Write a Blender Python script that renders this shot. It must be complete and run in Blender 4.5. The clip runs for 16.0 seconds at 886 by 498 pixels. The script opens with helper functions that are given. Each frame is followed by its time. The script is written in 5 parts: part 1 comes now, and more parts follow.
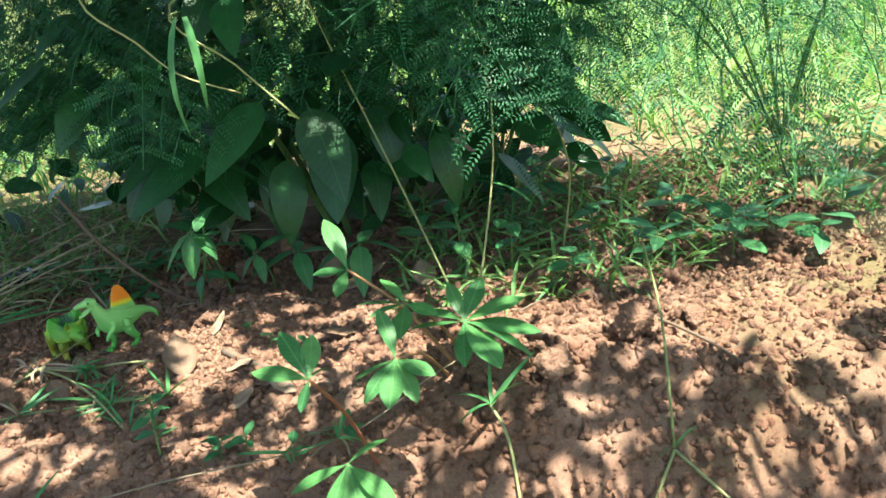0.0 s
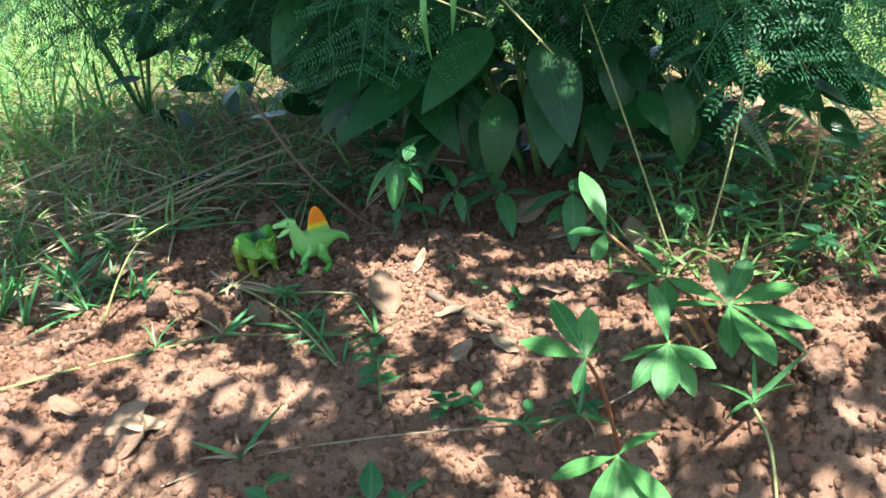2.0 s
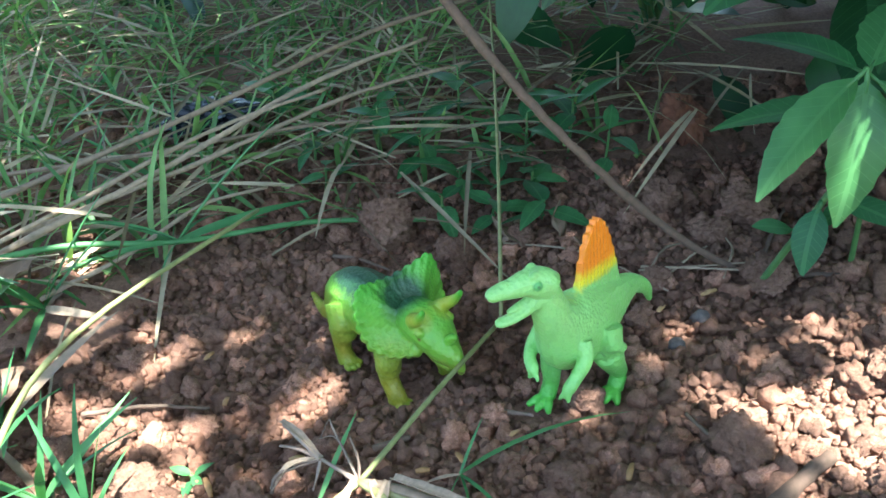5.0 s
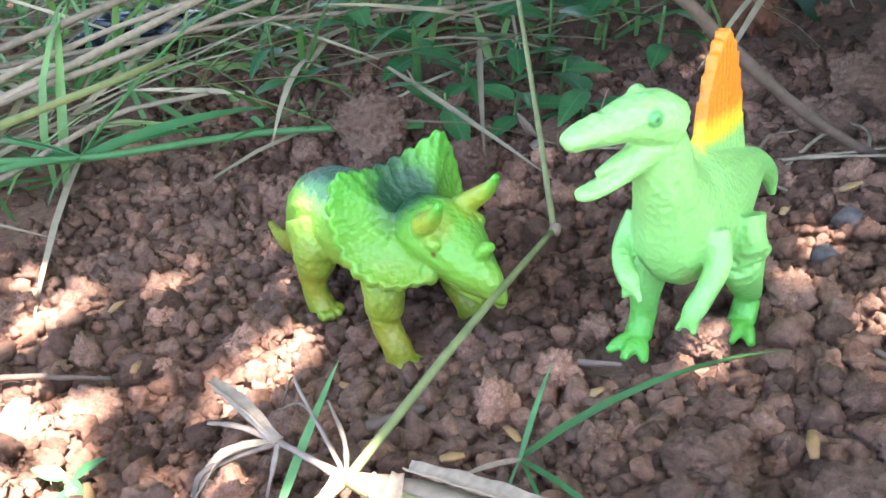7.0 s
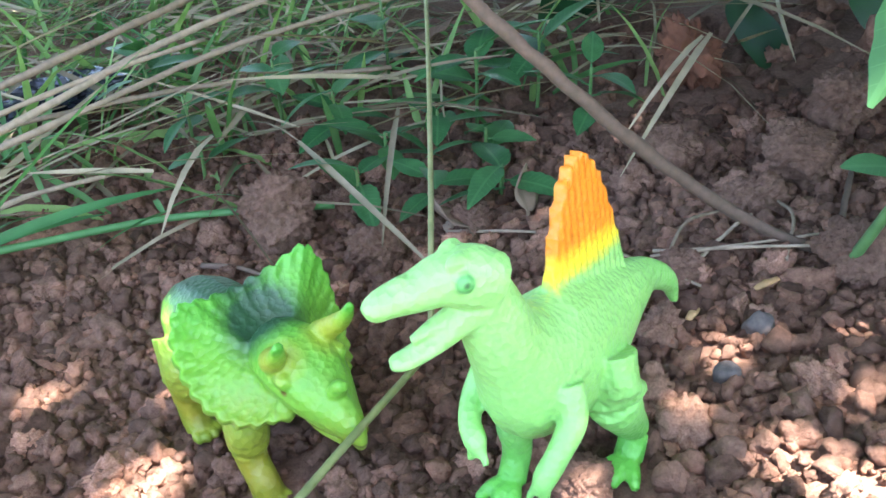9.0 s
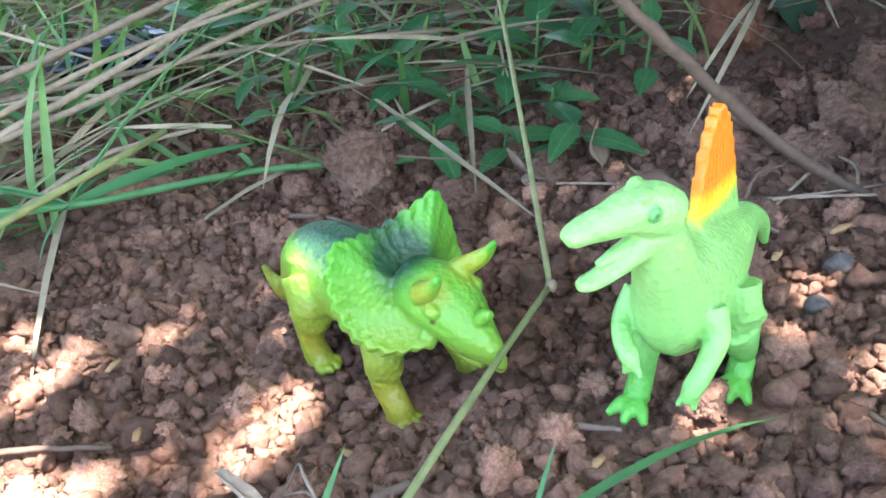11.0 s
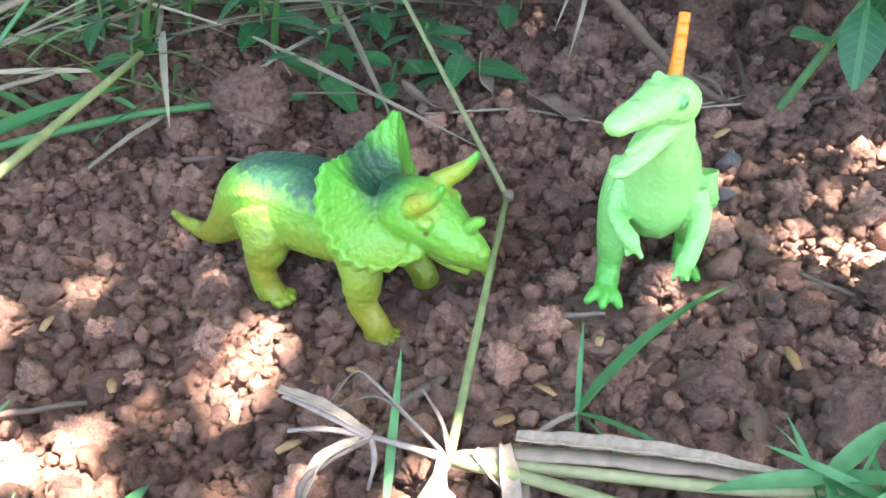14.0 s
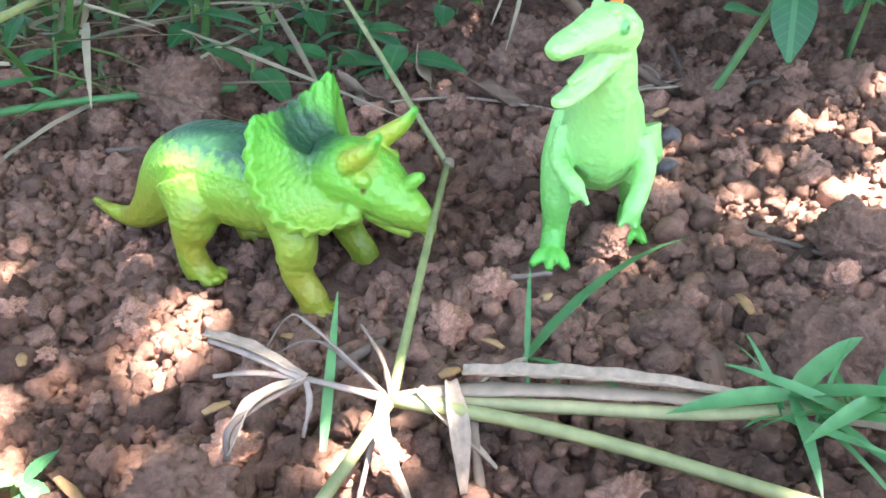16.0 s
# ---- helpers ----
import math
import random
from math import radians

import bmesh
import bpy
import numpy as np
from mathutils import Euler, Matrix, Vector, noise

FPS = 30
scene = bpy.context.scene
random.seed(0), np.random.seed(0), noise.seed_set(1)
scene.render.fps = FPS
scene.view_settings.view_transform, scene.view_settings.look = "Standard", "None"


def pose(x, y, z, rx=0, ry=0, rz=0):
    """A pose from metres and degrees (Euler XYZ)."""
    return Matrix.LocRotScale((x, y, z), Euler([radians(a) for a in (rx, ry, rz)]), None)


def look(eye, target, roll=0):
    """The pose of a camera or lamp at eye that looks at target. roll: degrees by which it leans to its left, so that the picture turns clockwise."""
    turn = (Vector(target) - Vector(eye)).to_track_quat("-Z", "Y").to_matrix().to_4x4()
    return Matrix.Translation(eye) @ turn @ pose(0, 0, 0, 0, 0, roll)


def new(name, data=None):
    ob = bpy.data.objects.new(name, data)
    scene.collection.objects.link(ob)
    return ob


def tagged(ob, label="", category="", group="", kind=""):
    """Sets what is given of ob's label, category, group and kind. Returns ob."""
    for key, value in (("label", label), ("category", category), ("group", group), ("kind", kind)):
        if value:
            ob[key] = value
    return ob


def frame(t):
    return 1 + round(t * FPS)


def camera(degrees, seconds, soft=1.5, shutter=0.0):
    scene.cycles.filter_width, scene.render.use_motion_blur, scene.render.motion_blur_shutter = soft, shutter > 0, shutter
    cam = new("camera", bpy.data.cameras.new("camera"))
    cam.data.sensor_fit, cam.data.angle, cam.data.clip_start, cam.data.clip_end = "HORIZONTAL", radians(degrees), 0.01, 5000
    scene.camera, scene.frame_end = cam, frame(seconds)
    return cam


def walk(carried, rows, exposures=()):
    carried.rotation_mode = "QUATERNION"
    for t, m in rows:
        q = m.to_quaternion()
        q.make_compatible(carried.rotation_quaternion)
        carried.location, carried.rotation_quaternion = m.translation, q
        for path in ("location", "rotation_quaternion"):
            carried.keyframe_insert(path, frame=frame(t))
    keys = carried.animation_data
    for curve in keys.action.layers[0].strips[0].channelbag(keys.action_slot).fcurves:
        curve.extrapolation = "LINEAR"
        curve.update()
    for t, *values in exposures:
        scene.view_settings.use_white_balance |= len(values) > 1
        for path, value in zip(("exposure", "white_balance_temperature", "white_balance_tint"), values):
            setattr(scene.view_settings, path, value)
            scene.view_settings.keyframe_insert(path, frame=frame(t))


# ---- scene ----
cam = camera(54.5, 16.0, soft=1.6)
PATH = [
    (0, (0.4893, -0.8863, 0.3898), (0.4233, 0.0494, 0.0432), -9.36),
    (0.5, (0.466, -0.8894, 0.3892), (0.3301, 0.041, 0.0486), -10.25),
    (1, (0.4476, -0.8905, 0.3878), (0.2824, 0.0326, 0.0405), -9.04),
    (1.5, (0.3982, -0.8789, 0.4022), (0.2154, 0.0312, 0.0304), -7.07),
    (2, (0.355, -0.824, 0.4021), (0.179, 0.0696, -0.0107), -5.22),
    (2.5, (0.3272, -0.7645, 0.3391), (0.0866, 0.1021, -0.0981), -4.78),
    (3, (0.2982, -0.638, 0.3089), (-0.0497, 0.193, -0.1251), -6.69),
    (3.5, (0.239, -0.5315, 0.3012), (-0.1207, 0.2798, -0.1598), -7.34),
    (4, (0.1648, -0.4508, 0.2808), (-0.1631, 0.3637, -0.1979), -6.23),
    (4.2, (0.1384, -0.4033, 0.2718), (-0.1381, 0.4183, -0.2267), -6.39),
    (6.3, (0.0142, -0.1924, 0.1431), (-0.1352, 0.6565, -0.3637), -5.54),
    (6.5, (0.0175, -0.1867, 0.1373), (-0.1332, 0.6629, -0.3682), -5.63),
    (7, (0.0258, -0.189, 0.1322), (-0.125, 0.6623, -0.3703), -6.42),
    (7.5, (0.0414, -0.2018, 0.1357), (-0.1095, 0.6513, -0.3638), -7.2),
    (8, (0.0766, -0.1887, 0.1342), (-0.0856, 0.6658, -0.3594), -7.8),
    (8.5, (0.0798, -0.177, 0.128), (-0.0887, 0.6771, -0.364), -7.71),
    (9, (0.0596, -0.1533, 0.1417), (-0.1078, 0.7013, -0.3499), -8.6),
    (9.2, (0.0402, -0.1524, 0.1403), (-0.1226, 0.7034, -0.3506), -8.38),
    (11.3, (0.0154, -0.1896, 0.1589), (-0.1109, 0.6404, -0.3844), -7.51),
    (11.5, (0.005, -0.1954, 0.1638), (-0.1142, 0.6289, -0.3898), -7.45),
    (12, (-0.0316, -0.195, 0.1547), (-0.1049, 0.6246, -0.4136), -5.67),
    (12.5, (-0.0452, -0.1876, 0.1441), (-0.053, 0.6292, -0.4327), -4.41),
    (13, (-0.037, -0.1885, 0.145), (0.0291, 0.6243, -0.4337), -3.09),
    (13.5, (-0.0274, -0.1807, 0.1412), (0.1019, 0.6205, -0.4431), -1.6),
    (14, (-0.0404, -0.1893, 0.1496), (0.1254, 0.6084, -0.4302), -0.7),
    (14.5, (-0.0422, -0.192, 0.1368), (0.1635, 0.6017, -0.4356), 0.84),
    (15, (-0.0453, -0.1938, 0.1222), (0.1844, 0.6098, -0.4269), 0.62),
    (15.5, (-0.0441, -0.1948, 0.1231), (0.1911, 0.6166, -0.412), 0.41),
    (16, (-0.0412, -0.1948, 0.1227), (0.1987, 0.6246, -0.398), 0.49),
]
walk(cam, [(t, look(eye, target, roll)) for t, eye, target, roll in PATH],
     [(0, 2.1, 6900, -1), (2, 2.05, 6500, 2), (3, 2.1, 6300, 2), (4.2, 2.4, 6100, 2), (6.3, 3.85, 6600, 19), (11.3, 3.9, 6600, 18), (16, 3.95, 6600, 19)])

# ---- light ----
SUN = Vector((0.30, -0.28, 1.0)).normalized()
world = bpy.data.worlds.new("world")
scene.world = world
world.use_nodes = True
wn = world.node_tree.nodes
sky = wn.new("ShaderNodeTexSky")
sky.sky_type, sky.sun_disc = "NISHITA", False
sky.sun_elevation = math.asin(SUN.z)
sky.sun_rotation = math.atan2(SUN.x, SUN.y)
wn["Background"].inputs["Strength"].default_value = 0.09
world.node_tree.links.new(sky.outputs[0], wn["Background"].inputs["Color"])
sun = new("sun", bpy.data.lights.new("sun", "SUN"))
sun.data.energy, sun.data.angle, sun.data.color = 5.0, radians(0.53), (1.0, 0.97, 0.96)
sun.matrix_world = look(SUN * 6, (0, 0, 0))

rng = np.random.default_rng(7)


def rnd(a, b):
    return float(rng.uniform(a, b))


# ---- materials ----
def material(name):
    m = bpy.data.materials.new(name)
    m.use_nodes = True
    return m, m.node_tree.nodes, m.node_tree.links, m.node_tree.nodes["Principled BSDF"]


def ramp(nodes, links, source, stops):
    r = nodes.new("ShaderNodeValToRGB")
    el = r.color_ramp.elements
    while len(el) < len(stops):
        el.new(0.5)
    for e, (p, c) in zip(el, stops):
        e.position, e.color = p, (*c, 1)
    links.new(source, r.inputs[0])
    return r.outputs[0]


def noise_tex(nodes, links, scale, detail=4.0, rough=0.6, coord="Object"):
    tc = nodes.new("ShaderNodeTexCoord")
    n = nodes.new("ShaderNodeTexNoise")
    n.inputs["Scale"].default_value, n.inputs["Detail"].default_value, n.inputs["Roughness"].default_value = scale, detail, rough
    links.new(tc.outputs[coord], n.inputs["Vector"])
    return n.outputs["Fac"]


def mix_colour(nodes, links, fac, a, b, how="MIX"):
    m = nodes.new("ShaderNodeMix")
    m.data_type, m.blend_type = "RGBA", how
    for value, sock in ((fac, 0), (a, 6), (b, 7)):
        if isinstance(value, (int, float)):
            m.inputs[sock].default_value = value
        elif isinstance(value, tuple):
            m.inputs[sock].default_value = (*value, 1)
        else:
            links.new(value, m.inputs[sock])
    return m.outputs[2]


def calc(nodes, links, op, a, b=0.0, c=0.0, clamp=False):
    m = nodes.new("ShaderNodeMath")
    m.operation, m.use_clamp = op, clamp
    for i, v in enumerate((a, b, c)):
        if isinstance(v, (int, float)):
            m.inputs[i].default_value = v
        else:
            links.new(v, m.inputs[i])
    return m.outputs[0]


def step(n, k, v, lo, hi):
    return calc(n, k, "DIVIDE", calc(n, k, "SUBTRACT", v, lo), hi - lo, clamp=True)


def bump(nodes, links, height, bsdf, strength, distance):
    b = nodes.new("ShaderNodeBump")
    b.inputs["Strength"].default_value, b.inputs["Distance"].default_value = strength, distance
    links.new(height, b.inputs["Height"])
    links.new(b.outputs[0], bsdf.inputs["Normal"])


def soil(name, island, size=1.0):
    m, n, k, b = material(name)
    big = ramp(n, k, noise_tex(n, k, 9.0, 3), [(0.3, (0.225, 0.128, 0.086)), (0.7, (0.40, 0.256, 0.182))])
    fine = ramp(n, k, noise_tex(n, k, 420.0 / size, 6, 0.75), [(0.25, (0.42, 0.38, 0.36)), (0.75, (1.2, 1.15, 1.12))])
    col = mix_colour(n, k, 1.0, big, fine, "MULTIPLY")
    if island:
        r = n.new("ShaderNodeNewGeometry").outputs["Random Per Island"] if island == "island" else n.new("ShaderNodeObjectInfo").outputs["Random"]
        tone = ramp(n, k, r, [(0.0, (0.5, 0.48, 0.47)), (0.45, (0.88, 0.86, 0.85)), (0.85, (1.15, 1.05, 1.0)), (1.0, (1.45, 1.3, 1.22))])
        col = mix_colour(n, k, 1.0, col, tone, "MULTIPLY")
    if not island:
        # thin moss and leaf litter where the open field begins
        tc = n.new("ShaderNodeTexCoord")
        ln = n.new("ShaderNodeVectorMath")
        ln.operation = "LENGTH"
        k.new(tc.outputs["Object"], ln.inputs[0])
        away = step(n, k, calc(n, k, "ADD", ln.outputs["Value"], noise_tex(n, k, 4.0)), 1.2, 1.9)
        col = mix_colour(n, k, calc(n, k, "MULTIPLY", away, 0.85), col, (0.10, 0.15, 0.04))
    k.new(col, b.inputs["Base Color"])
    b.inputs["Roughness"].default_value = 0.95
    b.inputs["Specular IOR Level"].default_value = 0.15
    bump(n, k, noise_tex(n, k, 1100.0 / size, 5, 0.7), b, 1.0, 0.0016 / size)
    return m


def leafy(name, dark, light, rough=0.45, glow=0.35, vein=0.0, source="object", scale=60.0, rib_tone=0.35):
    """Leaf, blade or straw: two tones, fine mottling, thin enough to let light through."""
    m, n, k, b = material(name)
    if source == "object":
        r = n.new("ShaderNodeObjectInfo").outputs["Random"]
    else:
        r = n.new("ShaderNodeNewGeometry").outputs["Random Per Island"]
    col = ramp(n, k, r, [(0.0, dark), (1.0, light)])
    mot = ramp(n, k, noise_tex(n, k, scale, 5), [(0.3, (0.72, 0.76, 0.7)), (0.7, (1.2, 1.15, 1.1))])
    col = mix_colour(n, k, 1.0, col, mot, "MULTIPLY")
    if vein:
        tc = n.new("ShaderNodeTexCoord")
        sp = n.new("ShaderNodeSeparateXYZ")
        k.new(tc.outputs["Object"], sp.inputs[0])
        side = calc(n, k, "ABSOLUTE", sp.outputs["Y"])
        slant = calc(n, k, "SUBTRACT", sp.outputs["X"], calc(n, k, "MULTIPLY", side, 0.7))
        wave = calc(n, k, "ABSOLUTE", calc(n, k, "SINE", calc(n, k, "MULTIPLY", slant, vein)))
        line = calc(n, k, "LESS_THAN", wave, 0.10)
        rib = calc(n, k, "LESS_THAN", side, 0.0008)
        both = calc(n, k, "MAXIMUM", line, rib)
        col = mix_colour(n, k, calc(n, k, "MULTIPLY", both, rib_tone), col, (light[0] * 1.8, light[1] * 1.5, light[2] * 1.6))
        bump(n, k, both, b, 0.4, 0.0006)
    k.new(col, b.inputs["Base Color"])
    b.inputs["Roughness"].default_value = rough
    b.inputs["Specular IOR Level"].default_value = 0.35
    if glow:
        t = n.new("ShaderNodeBsdfTranslucent")
        k.new(mix_colour(n, k, 1.0, col, (1.15, 1.3, 0.7), "MULTIPLY"), t.inputs[0])
        mx = n.new("ShaderNodeMixShader")
        mx.inputs[0].default_value = glow
        k.new(b.outputs[0], mx.inputs[1])
        k.new(t.outputs[0], mx.inputs[2])
        k.new(mx.outputs[0], n["Material Output"].inputs[0])
    return m


SOIL = soil("soil", "")
CRUMB = soil("soil_crumb", "island")
LUMP = soil("soil_lump", "object", 200.0)
CLOD = soil("soil_clod", "")
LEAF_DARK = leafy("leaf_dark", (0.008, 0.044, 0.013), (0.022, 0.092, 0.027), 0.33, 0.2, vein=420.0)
LEAF_SPRIG = leafy("leaf_sprig", (0.03, 0.13, 0.045), (0.065, 0.2, 0.07), 0.38, 0.3, vein=900.0)
LEAF_WEED = leafy("leaf_weed", (0.05, 0.18, 0.06), (0.10, 0.27, 0.085), 0.42, 0.35, vein=620.0)
LEAF_HERB = leafy("leaf_herb", (0.03, 0.125, 0.05), (0.065, 0.2, 0.075), 0.45, 0.3, vein=1300.0)
FROND = leafy("frond_green", (0.016, 0.075, 0.034), (0.055, 0.19, 0.085), 0.5, 0.3)
GRASS = leafy("grass_blade", (0.05, 0.19, 0.07), (0.12, 0.32, 0.12), 0.42, 0.35, source="object")
GRASS_MASS = leafy("grass_mass", (0.06, 0.18, 0.06), (0.27, 0.43, 0.15), 0.5, 0.35, source="island")
STRAW_MASS = leafy("straw_mass", (0.16, 0.12, 0.07), (0.48, 0.40, 0.27), 0.7, 0.2, source="island")
STRAW = leafy("straw", (0.23, 0.17, 0.115), (0.40, 0.31, 0.22), 0.65, 0.1, scale=300.0)
CULM = leafy("culm_green", (0.20, 0.24, 0.09), (0.36, 0.34, 0.17), 0.5, 0.1, scale=200.0)
STEM_RED = leafy("stem_red", (0.24, 0.09, 0.05), (0.3, 0.16, 0.08), 0.5, 0.0, scale=200.0)
STEM_GREEN = leafy("stem_green", (0.06, 0.16, 0.05), (0.14, 0.24, 0.08), 0.5, 0.0, scale=200.0)
BARK = leafy("twig_bark", (0.10, 0.065, 0.045), (0.20, 0.145, 0.11), 0.85, 0.0, scale=350.0)
DRY_LEAF = leafy("dry_leaf", (0.17, 0.105, 0.07), (0.34, 0.24, 0.165), 0.75, 0.12, vein=300.0, rib_tone=0.1)
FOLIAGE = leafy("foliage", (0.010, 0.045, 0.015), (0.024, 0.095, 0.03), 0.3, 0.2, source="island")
TREE_LEAF = leafy("tree_leaf", (0.03, 0.11, 0.03), (0.07, 0.19, 0.05), 0.4, 0.25, source="island")


# ---- shapes ----
def ob_from(name, verts, faces, mat, parent=None, label="", smooth=True):
    me = bpy.data.meshes.new(name)
    me.from_pydata([tuple(v) for v in verts], [], [tuple(f) for f in faces])
    me.materials.append(mat)
    if smooth:
        me.shade_smooth()
    ob = new(name, me)
    if parent:
        ob.parent = parent
    if label:
        ob["label"] = label
    return ob


def linked(name, me, m, parent, label=""):
    ob = new(name, me)
    ob.parent = parent
    ob.matrix_basis = m
    if label:
        ob["label"] = label
    return ob


def tube(pts, radii, sides=8):
    """A tapered tube along pts; each radius is one number or (across, upright)."""
    pts = [Vector(p) for p in pts]
    verts, faces = [], []
    for i, p in enumerate(pts):
        d = (pts[min(i + 1, len(pts) - 1)] - pts[max(i - 1, 0)]).normalized()
        side = d.cross(Vector((0, 0, 1)))
        side = side.normalized() if side.length > 1e-4 else Vector((0, 1, 0))
        up = side.cross(d).normalized()
        r = radii[i] if isinstance(radii[i], tuple) else (radii[i], radii[i])
        for j in range(sides):
            a = 2 * math.pi * j / sides
            verts.append(p + side * (r[0] * math.cos(a)) + up * (r[1] * math.sin(a)))
    for i in range(len(pts) - 1):
        for j in range(sides):
            a, b = i * sides + j, i * sides + (j + 1) % sides
            faces.append((a, b, b + sides, a + sides))
    faces.append(tuple(reversed(range(sides))))
    faces.append(tuple(range((len(pts) - 1) * sides, len(pts) * sides)))
    return verts, faces


def spline(pts, n=6):
    """A smooth line through pts (Catmull-Rom)."""
    p = [Vector(q) for q in pts]
    p = [2 * p[0] - p[1]] + p + [2 * p[-1] - p[-2]]
    out = []
    for i in range(1, len(p) - 2):
        for s in range(n):
            t = s / n
            out.append(0.5 * (2 * p[i] + (p[i + 1] - p[i - 1]) * t + (2 * p[i - 1] - 5 * p[i] + 4 * p[i + 1] - p[i + 2]) * t * t
                              + (3 * p[i] - p[i - 1] - 3 * p[i + 1] + p[i + 2]) * t ** 3))
    return out + [p[-2]]


def merge(*meshes):
    verts, faces = [], []
    for v, f in meshes:
        o = len(verts)
        verts += list(v)
        faces += [tuple(i + o for i in q) for q in f]
    return verts, faces


def leaf_shape(L, W, widest=0.42, fold=0.25, droop=0.15, seg=9, teeth=0.0, stalk=0.0):
    """An ovate leaf along +x, folded at its midrib and bending down."""
    verts, faces = [], []
    for i in range(seg + 1):
        s = i / seg
        w = W / 2 * (math.sin(math.pi * s ** (math.log(0.5) / math.log(widest)))) ** 0.8 if 0 < s < 1 else 0.0006
        if teeth and i % 2:
            w *= 1 - teeth
        x = stalk + L * s
        z = -droop * L * s * s
        for f in (-1, -0.5, 0, 0.5, 1):
            verts.append((x, f * w, z + abs(f) * w * fold - (f * f) * w * 0.12))
    for i in range(seg):
        for j in range(4):
            a = i * 5 + j
            faces.append((a, a + 5, a + 6, a + 1))
    if stalk:
        sv, sf = tube([(0, 0, 0), (stalk * 0.5, 0, 0.0), (stalk + L * 0.08, 0, -0.0004)], [0.0009, 0.0008, 0.0006], 5)
        verts, faces = merge((verts, faces), (sv, sf))
    return verts, faces


def leaf_mesh(name, mat, *a, **k):
    v, f = leaf_shape(*a, **k)
    me = bpy.data.meshes.new(name)
    me.from_pydata([tuple(q) for q in v], [], f)
    me.materials.append(mat)
    me.shade_smooth()
    return me


def blade_shape(L, W, bend=0.4, seg=6):
    """A grass blade along +x with a channel, bending down."""
    verts, faces = [], []
    x = z = 0.0
    for i in range(seg + 1):
        s = i / seg
        w = W / 2 * (0.55 + 0.45 * min(1, s * 5)) * (1 - s ** 3) + 0.0001
        a = -bend * s * 1.6
        verts += [(x, -w, z + w * 0.35), (x, 0, z), (x, w, z + w * 0.35)]
        x += L / seg * math.cos(a)
        z += L / seg * math.sin(a)
    for i in range(seg):
        for j in range(2):
            a = i * 3 + j
            faces.append((a, a + 3, a + 4, a + 1))
    return verts, faces


def blade_mesh(name, mat, *a, **k):
    v, f = blade_shape(*a, **k)
    me = bpy.data.meshes.new(name)
    me.from_pydata(v, [], f)
    me.materials.append(mat)
    me.shade_smooth()
    return me


def along(p, d, up=(0, 0, 1), roll=0.0, scale=1.0):
    """A pose at p with x along d and z as near to up as may be."""
    x = Vector(d).normalized()
    y = Vector(up).cross(x)
    y = y.normalized() if y.length > 1e-4 else Vector((0, 1, 0))
    z = x.cross(y)
    m = Matrix((x, y, z)).transposed().to_4x4()
    m.translation = Vector(p)
    return m @ pose(0, 0, 0, roll) @ Matrix.Scale(scale, 4)


def polar(az, el):
    a, e = radians(az), radians(el)
    return Vector((math.cos(a) * math.cos(e), math.sin(a) * math.cos(e), math.sin(e)))


def root(name, p, label, category, group=""):
    ob = new(name)
    ob.empty_display_size = 0.02
    ob.location = p
    return tagged(ob, label, category, group)


# ---- ground ----
def gauss(x, y, cx, cy, sx, sy):
    return np.exp(-((x - cx) / sx) ** 2 - ((y - cy) / sy) ** 2)


def ground_height(x, y):
    """The lie of the land: a hollow by the toys, a low rise before them, a washed-out bank to the east."""
    x, y = np.asarray(x, float), np.asarray(y, float)
    h = 0.004 - 0.018 * gauss(x, y, -0.06, 0.03, 0.09, 0.09) + 0.028 * gauss(x, y, 0.04, -0.26, 0.2, 0.10)
    h = h + 0.018 * gauss(x, y, 0.2, -0.03, 0.08, 0.1) + 0.03 * gauss(x, y, 0.45, -0.2, 0.16, 0.07)
    edge = -0.27 + 0.05 * (x - 0.45)
    bank = 1 / (1 + np.exp(np.clip((y - edge + 0.06) / 0.022, -50, 50))) / (1 + np.exp(np.clip(-(x - 0.36) / 0.04, -50, 50)))
    h = h - 0.10 * bank
    far = np.clip((np.hypot(x, y) - 1.5) / 10, 0, 1)
    return h + 0.25 * far * np.sin(x * 0.21 + 1) * np.cos(y * 0.17)


def ground_z(x, y):
    return float(ground_height(x, y))


def G(x, y, h=0.004):
    return (x, y, ground_z(x, y) + h)


def axis(lo, hi, step, reach):
    mid = np.arange(lo, hi, step)
    out, s, v = [], step, hi
    while v < reach:
        out.append(v)
        s *= 1.22
        v += s
    neg, s, v = [], step, lo - step
    while v > -reach:
        neg.append(v)
        s *= 1.22
        v -= s
    return np.array(neg[::-1] + list(mid) + out)


def relief(x, y):
    """Clods and hollows of the bare soil, finer round the toys."""
    calm = 1 - 0.6 * math.exp(-((x - 0.03) / 0.17) ** 2 - ((y - 0.02) / 0.17) ** 2)
    n = noise.fractal((x * 26, y * 26, 0.3), 1.0, 2.1, 5) + 0.45 * noise.fractal((x * 120, y * 120, 4.0), 0.9, 2.0, 3)
    return calm * n * (0.0052 + 0.006 * min(1, max(0, (x - 0.25) / 0.2)))


